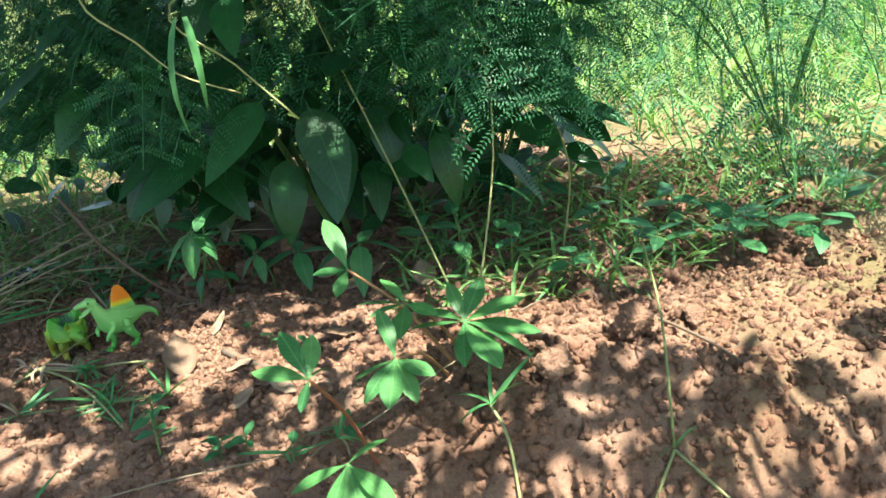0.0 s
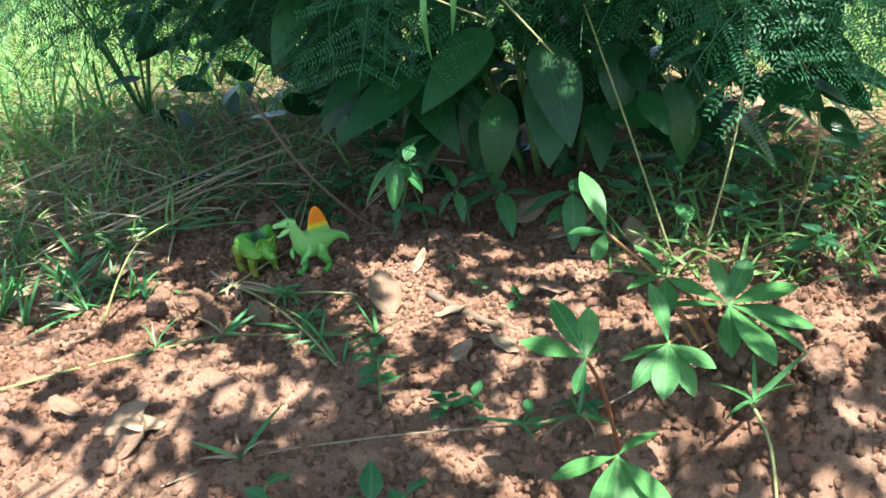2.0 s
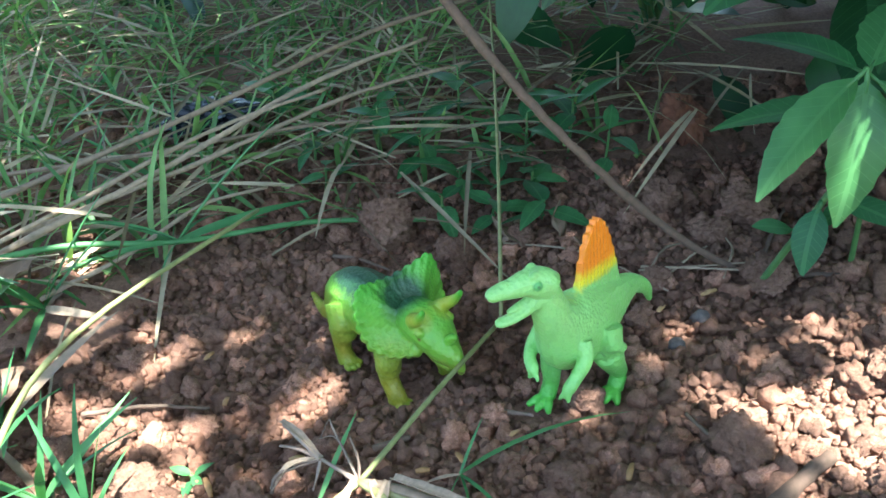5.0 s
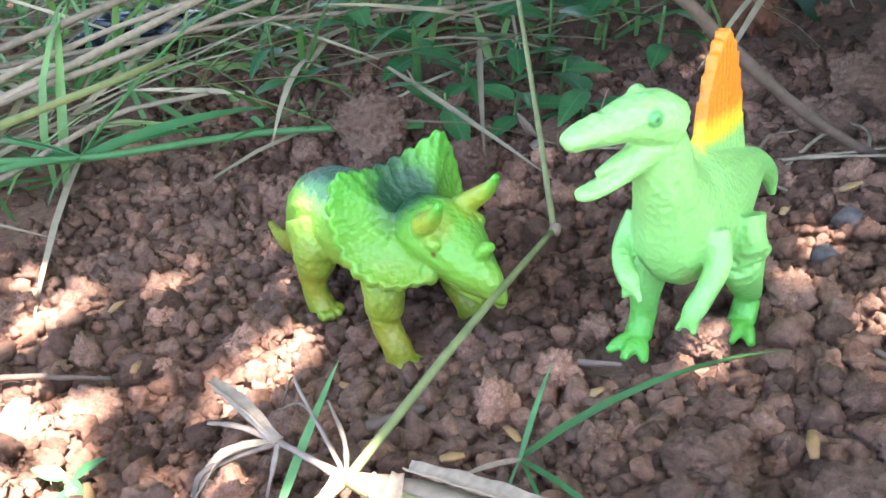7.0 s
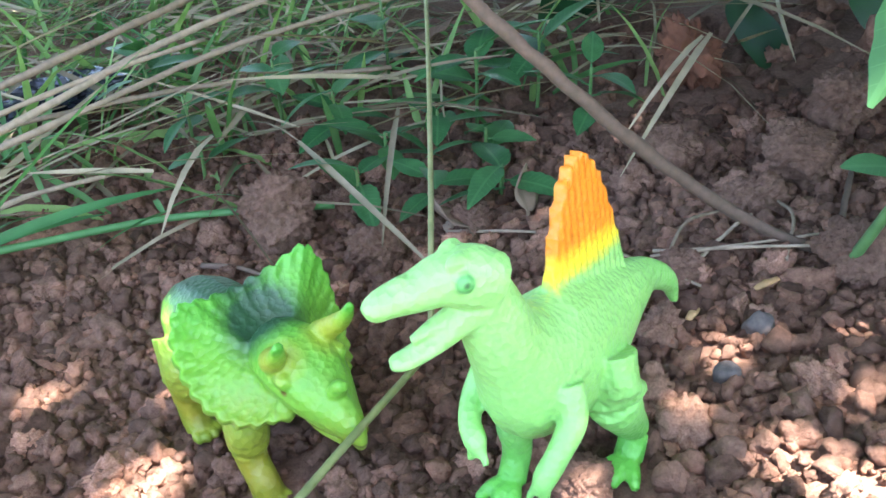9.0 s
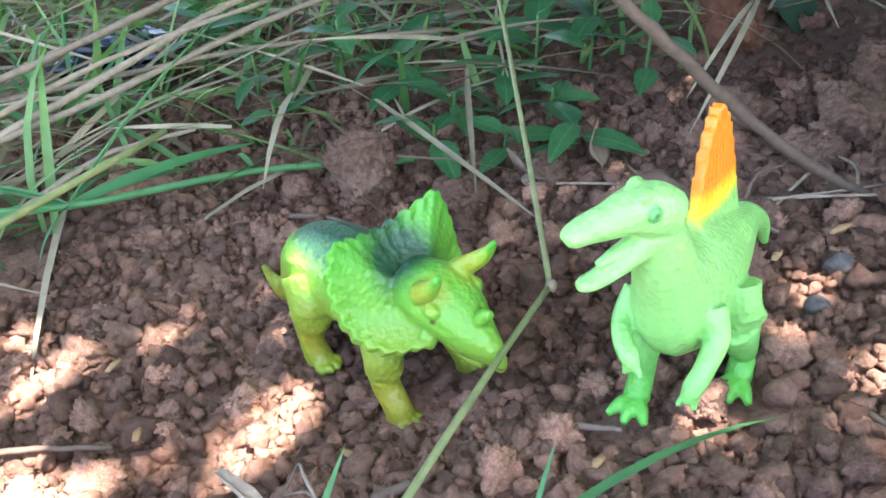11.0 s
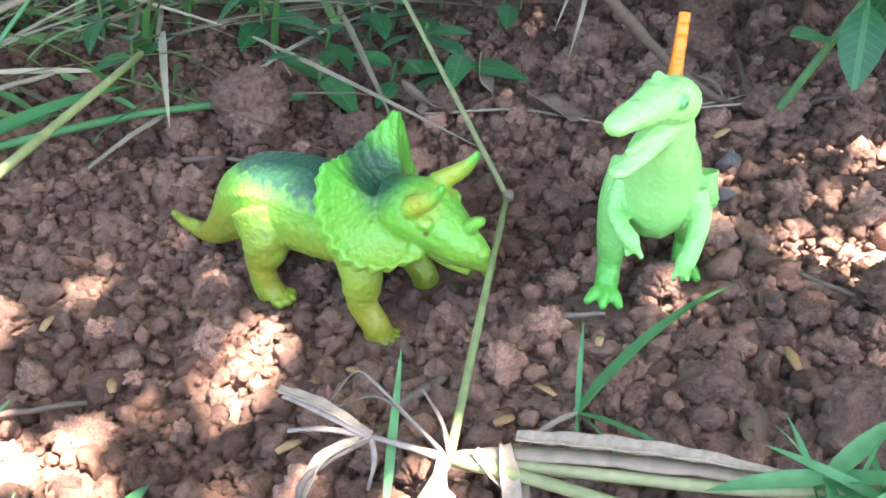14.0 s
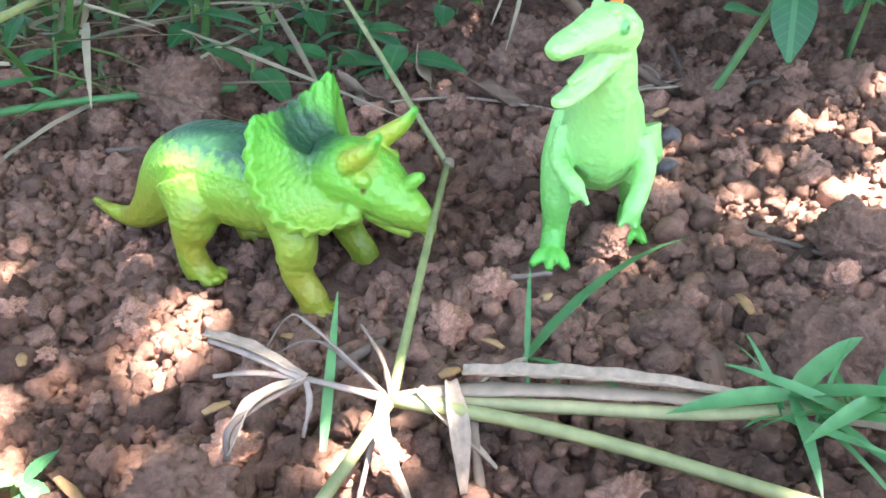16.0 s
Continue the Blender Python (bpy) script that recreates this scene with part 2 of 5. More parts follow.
def build_ground():
    xs, ys = axis(-0.32, 0.78, 0.0045, 300), axis(-0.5, 0.45, 0.0045, 300)
    X, Y = np.meshgrid(xs, ys)
    H = ground_height(X, Y)
    near = np.exp(-(np.clip(np.hypot(X - 0.2, Y) - 0.8, 0, None) / 0.6) ** 2)
    flat = H.ravel().copy()
    nz = np.array([relief(x, y) if w > 0.05 else 0.0 for x, y, w in zip(X.ravel(), Y.ravel(), near.ravel())])
    # ridges shaped into the bank in place of a fern's striped shadow
    shadow_ridges = np.sin(X.ravel() * 260 + 2 * np.sin(Y.ravel() * 30)) * 0.0016 * ((Y.ravel() < -0.29) & (X.ravel() > 0.4))
    Z = flat + nz * near.ravel() + shadow_ridges
    nx, ny = len(xs), len(ys)
    idx = np.arange(nx * ny).reshape(ny, nx)
    faces = np.stack([idx[:-1, :-1], idx[:-1, 1:], idx[1:, 1:], idx[1:, :-1]], -1).reshape(-1, 4)
    ob = ob_from("ground", np.stack([X.ravel(), Y.ravel(), Z], -1).tolist(), faces.tolist(), SOIL)
    tagged(ob, "reddish brown crumbly garden soil, sloping to a small washed-out bank", "soil", kind="structure")
    return ob


GROUND = build_ground()


# ---- loose earth ----
def lump(r, seed, sub=1, rough=0.3):
    """A rounded, broken crumb of earth with a few flat faces."""
    bm = bmesh.new()
    bmesh.ops.create_icosphere(bm, subdivisions=sub, radius=1.0)
    pick = np.random.default_rng(int(abs(seed) * 100) + 3)
    cuts = [(Vector(pick.normal(size=3)).normalized(), pick.uniform(0.62, 0.9)) for _ in range(5)]
    v = []
    for q in bm.verts:
        n1 = noise.noise(q.co * 1.1 + Vector((seed * 3.7, 0, seed))) + 0.5 * noise.noise(q.co * 2.6 + Vector((0, seed, 9)))
        if sub > 1:
            n1 += 0.3 * noise.noise(q.co * 4.5 + Vector((seed, 2, seed)))
        if sub > 3:
            n1 += 0.5 * noise.noise(q.co * 9.0 + Vector((seed, 7, 2)))
        if sub > 2:
            n1 += 0.35 * noise.noise(q.co * 6.0 + Vector((seed, 5, 0))) + 0.32 * noise.noise(q.co * 13.0 + Vector((seed, 1, 3)))
        p = q.co.copy()
        for d, cut in cuts:
            over = p.dot(d) - cut
            if over > 0:
                p -= d * (over * 0.8)
        v.append(p * (r * (1 + rough * n1)))
    f = [tuple(w.index for w in p.verts) for p in bm.faces]
    bm.free()
    return v, f


# where the toys' feet press the crumbs down
TRIKE_AT, TRIKE_TURN, SPINO_AT, SPINO_TURN, SPINO_SIZE = (-0.0314, 0.0190, -0.0108), -41, (0.0515, -0.0175, 0.003), -117, 0.89
FEET = [pose(*TRIKE_AT, 0, 0, TRIKE_TURN) @ Vector((x, y, 0)) for x in (0.026, -0.013) for y in (-0.013, 0.013)]
FEET += [pose(*SPINO_AT, 0, 0, SPINO_TURN) @ (Vector((x, y, 0)) * SPINO_SIZE) for x, y in ((0.012, -0.011), (-0.007, 0.011))]


def clear_of_feet(x, y, r):
    return all(math.hypot(x - p.x, y - p.y) > 0.0075 + r for p in FEET)


def scatter_crumbs(name, label, spots, sub, rough=0.4, sink=0.35, smooth=True):
    """One mesh of loose crumbs; each spot is x, y, radius, height over the soil."""
    shapes = [(np.array(v), np.array(f)) for v, f in (lump(1.0, s + 0.5, sub, rough) for s in range(18))]
    V, F, o = [], [], 0
    for x, y, r, up in spots:
        if r > 0.0011 and not clear_of_feet(x, y, r * 0.7):
            continue
        v, f = shapes[int(rng.integers(len(shapes)))]
        q = Euler((rnd(0, 6.3), rnd(0, 6.3), rnd(0, 6.3))).to_matrix()
        s = np.array((rnd(0.75, 1.25), rnd(0.75, 1.25), rnd(0.7, 1.05))) * r
        V.append((v * s) @ np.array(q).T + (x, y, ground_z(x, y) + relief(x, y) + r * sink + up))
        F.append(f + o)
        o += len(v)
    ob = ob_from(name, np.concatenate(V).tolist(), np.concatenate(F).tolist(), CRUMB, smooth=smooth)
    return tagged(ob, label, "soil", kind="stuff")


def spots_in(n, x0, x1, y0, y1, r0, r1, power=2.2, up=0.0):
    return [(rnd(x0, x1), rnd(y0, y1), r0 + (r1 - r0) * rng.random() ** power, rnd(0, up)) for _ in range(n)]


scatter_crumbs("soil_crumbs", "loose fine reddish brown soil crumbs round the toys",
               spots_in(9000, -0.16, 0.22, -0.14, 0.19, 0.0007, 0.0021, 1.4, 0.0008) + spots_in(5600, -0.16, 0.22, -0.14, 0.19, 0.0015, 0.0036, 1.6, 0.0022), 2, 0.75)
scatter_crumbs("soil_crumbs", "loose reddish brown soil crumbs lying on the ground", spots_in(9500, -0.35, 0.85, -0.45, 0.32, 0.0014, 0.0058, 2.2), 2, 0.95, 0.1)
scatter_crumbs("soil_grit", "coarse knobbly soil lumps the size of peas", spots_in(480, -0.33, 0.8, -0.42, 0.3, 0.003, 0.010, 2.2), 3, 0.85, 0.0)

scatter_crumbs("soil_crumbs", "loose angular reddish soil crumbs on the sunlit bank", spots_in(9500, 0.2, 0.9, -0.45, 0.3, 0.0016, 0.0052, 2.4), 1, 0.9, 0.3, False)
scatter_crumbs("soil_crumbs", "loose angular reddish soil crumbs before the toys", spots_in(4000, -0.35, 0.3, -0.45, -0.1, 0.0014, 0.0046, 2.4), 1, 0.9, 0.3, False)


def soil_lumps():
    """The larger lumps among the crumbs round the toys."""
    kinds = []
    for i in range(10):
        v, f = lump(1.0, i * 2.3 + 0.7, 4, 0.5)
        me = bpy.data.meshes.new("soil_lump")
        me.from_pydata([tuple(q) for q in v], [], f)
        me.materials.append(LUMP)
        me.shade_smooth()
        kinds.append(me)
    for i in range(290):
        x, y, r = rnd(-0.15, 0.2), rnd(-0.13, 0.17), 0.003 + 0.0042 * rng.random() ** 2.4
        if not clear_of_feet(x, y, r):
            continue
        m = Matrix.LocRotScale((x, y, ground_z(x, y) + relief(x, y) + r * 0.45), Euler((rnd(0, 6.3), rnd(0, 6.3), rnd(0, 6.3))), (r * rnd(0.85, 1.2), r, r * rnd(0.75, 1.0)))
        linked("soil_lump", kinds[i % 10], m, GROUND)


soil_lumps()


def clod(x, y, r, seed, flat=0.85, label="knobbly clod of dry brown earth on the soil"):
    v, f = lump(r, seed, 5, 0.34)
    ob = ob_from("earth_clod", [(p.x, p.y, p.z * flat) for p in v], f, CLOD)
    ob.location = (x, y, ground_z(x, y) + r * flat * (0.95 if r > 0.0095 else 0.7))
    ob.rotation_euler = (0, 0, seed)
    tagged(ob, label, "clod", "earth clods")


for i, (x, y, r) in enumerate([(-0.049, 0.112, 0.0150), (-0.011, 0.092, 0.0100), (-0.03, 0.125, 0.007), (0.129, 0.12, 0.012), (0.112, 0.1, 0.009), (0.075, -0.088, 0.0125),
                               (0.105, -0.05, 0.010), (-0.10, 0.175, 0.009), (0.09, 0.13, 0.010), (0.02, 0.105, 0.008), (0.13, 0.055, 0.0095), (0.155, 0.16, 0.013),
                               (-0.03, -0.15, 0.021), (-0.075, -0.12, 0.014), (0.05, -0.062, 0.0075), (0.056, -0.018, 0.0065), (0.16, -0.02, 0.010), (0.085, 0.06, 0.007),
                               (-0.1, -0.075, 0.009), (-0.055, -0.085, 0.010), (0.0, -0.16, 0.013), (0.6, -0.17, 0.018), (0.66, -0.15, 0.012), (0.52, -0.24, 0.016), (0.41, -0.33, 0.012)]):
    clod(x, y, r, i * 1.37 + 0.2)


# ---- toy animals ----
def plastic(name, build):
    m, n, k, b = material(name)
    tc = n.new("ShaderNodeTexCoord")
    sp = n.new("ShaderNodeSeparateXYZ")
    k.new(tc.outputs["Object"], sp.inputs[0])
    col = build(n, k, sp.outputs["X"], sp.outputs["Y"], sp.outputs["Z"])
    k.new(col, b.inputs["Base Color"])
    b.inputs["Roughness"].default_value = 0.42
    b.inputs["Subsurface Weight"].default_value = 0.15
    b.inputs["Subsurface Radius"].default_value = (0.004, 0.005, 0.002)
    b.inputs["Subsurface Scale"].default_value = 0.5
    v = n.new("ShaderNodeTexVoronoi")
    v.inputs["Scale"].default_value = 620.0
    k.new(tc.outputs["Object"], v.inputs["Vector"])
    wr = n.new("ShaderNodeTexNoise")
    wr.inputs["Scale"].default_value, wr.inputs["Detail"].default_value = 170.0, 3.0
    k.new(tc.outputs["Object"], wr.inputs["Vector"])
    bump(n, k, calc(n, k, "ADD", calc(n, k, "MULTIPLY", v.outputs["Distance"], 0.6), calc(n, k, "MULTIPLY", wr.outputs["Fac"], 0.8)), b, 0.55, 0.0009)
    return m


def near_point(n, k, x, y, z, p, r0, r1):
    """1 at p, falling to 0 between the distances r0 and r1."""
    d = 0.0
    for a, c in zip((x, y, z), p):
        q = calc(n, k, "SUBTRACT", a, c)
        d = calc(n, k, "ADD", calc(n, k, "MULTIPLY", q, q), d)
    d = calc(n, k, "SQRT", d)
    return calc(n, k, "DIVIDE", calc(n, k, "SUBTRACT", r1, d), r1 - r0, clamp=True)


def trike_paint(n, k, x, y, z):
    speck = noise_tex(n, k, 420.0, 3, 0.7)
    zz = calc(n, k, "ADD", z, calc(n, k, "MULTIPLY", calc(n, k, "SUBTRACT", speck, 0.5), 0.012))
    col = ramp(n, k, step(n, k, zz, 0.0, 0.06), [(0.0, (0.14, 0.42, 0.03)), (0.35, (0.20, 0.37, 0.04)), (0.7, (0.13, 0.39, 0.04)), (1.0, (0.055, 0.35, 0.035))])
    warm = calc(n, k, "MULTIPLY", noise_tex(n, k, 60.0, 2), step(n, k, zz, 0.034, 0.012))
    col = mix_colour(n, k, calc(n, k, "MULTIPLY", warm, 1.0), col, (0.36, 0.21, 0.02))
    back = calc(n, k, "MULTIPLY", step(n, k, zz, 0.0343, 0.0391), calc(n, k, "MULTIPLY", step(n, k, x, 0.013, 0.009), step(n, k, x, -0.06, -0.03)))
    tail = calc(n, k, "MULTIPLY", step(n, k, zz, 0.004, 0.009), step(n, k, x, -0.046, -0.060))
    dark = calc(n, k, "MAXIMUM", back, calc(n, k, "MULTIPLY", tail, 0.6))
    dark = calc(n, k, "MAXIMUM", dark, near_point(n, k, x, y, zz, (0.0185, 0.0, 0.0435), 0.007, 0.0130))
    dark = calc(n, k, "MAXIMUM", dark, near_point(n, k, x, y, zz, (0.0125, 0.0, 0.053), 0.003, 0.0100))
    col = mix_colour(n, k, calc(n, k, "MULTIPLY", dark, 0.93), col, (0.012, 0.055, 0.03))
    lip = calc(n, k, "ABSOLUTE", calc(n, k, "ADD", calc(n, k, "SUBTRACT", z, 0.0275), calc(n, k, "MULTIPLY", calc(n, k, "SUBTRACT", x, 0.038), 0.16)))
    lip = calc(n, k, "MULTIPLY", step(n, k, lip, 0.0006, 0.0002), step(n, k, x, 0.0375, 0.039))
    col = mix_colour(n, k, calc(n, k, "MULTIPLY", lip, 0.75), col, (0.10, 0.10, 0.015))
    for s in (-1, 1):
        col = mix_colour(n, k, near_point(n, k, x, y, z, (0.0383, s * 0.0084, 0.0372), 0.0004, 0.0011), col, (0.10, 0.07, 0.01))
        col = mix_colour(n, k, calc(n, k, "MULTIPLY", near_point(n, k, x, y, z, (0.037, s * 0.008, 0.047), 0.003, 0.009), 0.55), col, (0.50, 0.36, 0.03))
    return col


def spino_paint(n, k, x, y, z):
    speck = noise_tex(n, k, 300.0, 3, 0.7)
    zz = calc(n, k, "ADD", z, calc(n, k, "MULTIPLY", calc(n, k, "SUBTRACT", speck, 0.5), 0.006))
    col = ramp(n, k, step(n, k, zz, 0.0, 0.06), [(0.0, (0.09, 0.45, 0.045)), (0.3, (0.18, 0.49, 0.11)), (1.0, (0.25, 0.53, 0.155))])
    inside = calc(n, k, "MULTIPLY", step(n, k, x, 0.0105, 0.0065), step(n, k, x, -0.044, -0.04))
    zz = calc(n, k, "SUBTRACT", zz, calc(n, k, "MULTIPLY", calc(n, k, "ADD", x, 0.034), 0.16))
    base = calc(n, k, "MULTIPLY", step(n, k, zz, 0.0505, 0.0535), inside)
    col = mix_colour(n, k, base, col, (0.70, 0.60, 0.03))
    top = calc(n, k, "MULTIPLY", step(n, k, zz, 0.0545, 0.0595), inside)
    col = mix_colour(n, k, top, col, (0.80, 0.225, 0.012))
    for p in ((0.0232, -0.0073, 0.0772), (0.0310, 0.0021, 0.0772)):
        col = mix_colour(n, k, near_point(n, k, x, y, z, p, 0.0016, 0.0020), col, (0.10, 0.36, 0.10))
        col = mix_colour(n, k, near_point(n, k, x, y, z, p, 0.0007, 0.0010), col, (0.01, 0.02, 0.015))
    return col


def ball(c, r):
    bm = bmesh.new()
    bmesh.ops.create_icosphere(bm, subdivisions=2, radius=1.0)
    v = [Vector((p.co.x * r[0] + c[0], p.co.y * r[1] + c[1], p.co.z * r[2] + c[2])) for p in bm.verts]
    f = [tuple(w.index for w in q.verts) for q in bm.faces]
    bm.free()
    return v, f


def limb(*stations, sides=14):
    """A rounded limb; each station is x, y, z, across, upright in millimetres."""
    p = [Vector(s[:3]) for s in stations]
    line = spline(p, 5)
    rad = spline([(s[3], s[4], 0) for s in stations], 5)
    return tube(line, [(max(0.4, r.x), max(0.4, r.y)) for r in rad], sides)


def toy(name, pieces, mat, place, heading, label, size=1.0, voxel=0.0005):
    """A one-piece moulded toy: the pieces, in millimetres, are fused and smoothed."""
    v, f = merge(*pieces)
    ob = ob_from(name, [q * 0.001 for q in v], f, mat)
    fuse = ob.modifiers.new("fuse", "REMESH")
    fuse.mode, fuse.voxel_size, fuse.use_smooth_shade = "VOXEL", voxel, True
    soft = ob.modifiers.new("soften", "SMOOTH")
    soft.factor, soft.iterations = 0.5, 2
    ob.matrix_world = pose(*place, 0, 0, heading) @ Matrix.Scale(size, 4)
    return tagged(ob, label, "toy dinosaur", "toy dinosaurs")


def plate(outline, thick):
    """A plate between two copies of an outline of (point, normal)."""
    n = len(outline)
    v = [p + q * (thick / 2) for p, q in outline] + [p - q * (thick / 2) for p, q in outline]
    c = sum((p for p, q in outline), Vector()) / n
    m = sum((q for p, q in outline), Vector()).normalized()
    v += [c + m * (thick / 2), c - m * (thick / 2)]
    f = []
    for i in range(n):
        j = (i + 1) % n
        f += [(2 * n, i, j), (2 * n + 1, n + j, n + i), (i, n + i, n + j, j)]
    return v, f


def frill():
    """The fan-shaped neck frill, scalloped and hollowed towards the front."""
    V, F = [], []
    half = [(35, -8, 29), (29, -14, 27), (22, -18.5, 29), (17, -20.5, 36), (15, -20.5, 45), (14.5, -17, 53.5), (13, -9, 51.5), (12, 0, 50)]
    rim = spline(half + [(x, -y, z) for x, y, z in half[-2::-1]], 8)
    o, nrm = Vector((30, 0, 37)), Vector((0.62, 0, 0.78))
    na, nr = len(rim) - 1, 8
    for side in (1, -1):
        for i, p in enumerate(rim):
            edge = p - o
            edge = edge * (1 + 1.5 * abs(math.sin(i * math.pi / 4)) / edge.length)
            for j in range(nr + 1):
                t = j / nr
                V.append(o + edge * t + nrm * (side * (1.2 + (0.5 if j == nr else 0)) - 3.6 * 4 * t * (1 - t) * (0.4 + 0.6 * abs(math.sin(math.pi * i / na)))))
    m = (na + 1) * (nr + 1)
    q = lambda s, i, j: s * m + i * (nr + 1) + j
    for i in range(na):
        for j in range(nr):
            F.append((q(0, i, j), q(0, i, j + 1), q(0, i + 1, j + 1), q(0, i + 1, j)))
            F.append((q(1, i, j), q(1, i + 1, j), q(1, i + 1, j + 1), q(1, i, j + 1)))
        F.append((q(0, i, nr), q(1, i, nr), q(1, i + 1, nr), q(0, i + 1, nr)))
    for i in (0, na):
        for j in range(nr):
            F.append((q(0, i, j), q(1, i, j), q(1, i, j + 1), q(0, i, j + 1)))
    return V, F


def trike_pieces():
    out = [limb((-67, 4, 5, 1.2, 1.2), (-58, 2, 4.2, 2.3, 2.1), (-47, 0, 6, 3.8, 3.9), (-38, 0, 13.5, 6, 7), (-28, 0, 25, 9, 11), (-17, 0, 29, 12.5, 14.5), (-3, 0, 29.5, 13.2, 15), (9, 0, 30, 11.5, 13.5), (18, 0, 34, 8.5, 10), (26, 0, 37, 7, 8)),
           limb((15, 0, 39, 8, 8), (25, 0, 39, 9.5, 8.8), (33, 0, 36, 8.4, 8), (41, 0, 32.5, 6.2, 6.6), (47.5, 0, 30, 4.0, 5.2), (51, 0, 27, 2.2, 3.2), (51.5, 0, 24, 0.9, 1.3)),
           limb((27, 0, 31, 5.6, 3.8), (37, 0, 27.5, 4.8, 3.2), (46.5, 0, 24.8, 2.8, 1.7)),
           limb((43, 0, 36, 2.6, 2.6), (46.5, 0, 39.5, 2.1, 2.2), (50, 0, 41.5, 1.1, 1.2))]
    for s in (-1, 1):
        out += [limb((25, s * 6.5, 44, 3.3, 3.3), (31, s * 8, 47.5, 2.8, 2.8), (36.5, s * 9, 51, 2.2, 2.2), (41, s * 9.3, 55, 1.2, 1.2)),
                ball((27, s * 7.4, 30.5), (3.4, 2.2, 3.2)), ball((31, s * 7.4, 41), (3.5, 2.0, 2.2)),
                limb((9, s * 8.5, 29, 6.5, 8), (13, s * 12, 20, 5.4, 6), (13, s * 13, 12, 4.1, 4.4), (17, s * 13.4, 5.5, 3.9, 4), (18, s * 13.4, 1.5, 4.2, 4.2)),
                limb((-20, s * 7.5, 28, 7.5, 10.5), (-16, s * 11, 20, 6, 7), (-17.5, s * 12, 12, 4.1, 4.4), (-17, s * 12.4, 6, 3.8, 4), (-15, s * 12.4, 1.5, 4.2, 4.2))]
        for k, a in enumerate((-42, -14, 14, 42)):
            d = polar(a, 0)
            out += [ball(Vector((18, s * 13.4, 1.7)) + d * 4.6, (2.2, 1.4, 1.7)), ball(Vector((-15, s * 12.4, 1.7)) + d * 4.6, (2.2, 1.4, 1.7))]
        for k in range(6):
            a = -10 + k * 3.4
            out.append(limb((a - 2, s * 10.8, 37, 0.6, 0.6), (a, s * 12.6, 29, 0.8, 0.8), (a + 2.4, s * 10.2, 20, 0.6, 0.6), sides=6))
    # a short head: shoulders, frill and brows sit well forward
    shift = lambda x: float(np.interp(x, (-60, -20, 10, 25, 35, 45, 52), (0, 1.5, 6.8, 7.8, 5.5, 1.4, 0)))
    return [([Vector((q[0] + shift(q[0]), q[1], q[2] * 0.965)) for q in v], f) for v, f in out] + [frill()]


def sail():
    """The tall back sail with a toothed edge and upright ribs."""
    top = []
    n = 30
    for i in range(n + 1):
        s = i / n
        x = 5 - 44 * s
        peak = math.sin(math.pi * s ** 0.9) ** 0.75 if 0 < s < 1 else 0.0
        z = 38 + (43 + (0.9 if i % 2 else -0.7)) * peak
        top.append((x, z))
    V, F = [], []
    rows = 6
    for side in (1, -1):
        for i, (x, z) in enumerate(top):
            for j in range(rows + 1):
                t = j / rows
                w = 2.4 * (1 - 0.5 * t) + (0.35 if i % 2 else -0.15)
                V.append(Vector((x + (-13 - x) * 0.10 * t, side * w, 39 + (z - 39) * t)))
    m = (n + 1) * (rows + 1)
    q = lambda s, i, j: s * m + i * (rows + 1) + j
    for i in range(n):
        for j in range(rows):
            F.append((q(0, i, j), q(0, i, j + 1), q(0, i + 1, j + 1), q(0, i + 1, j)))
            F.append((q(1, i, j), q(1, i + 1, j), q(1, i + 1, j + 1), q(1, i, j + 1)))
        F.append((q(0, i, rows), q(1, i, rows), q(1, i + 1, rows), q(0, i + 1, rows)))
        F.append((q(0, i, 0), q(0, i + 1, 0), q(1, i + 1, 0), q(1, i, 0)))
    for i in (0, n):
        for j in range(rows):
            F.append((q(0, i, j), q(1, i, j), q(1, i, j + 1), q(0, i, j + 1)))
    return V, F


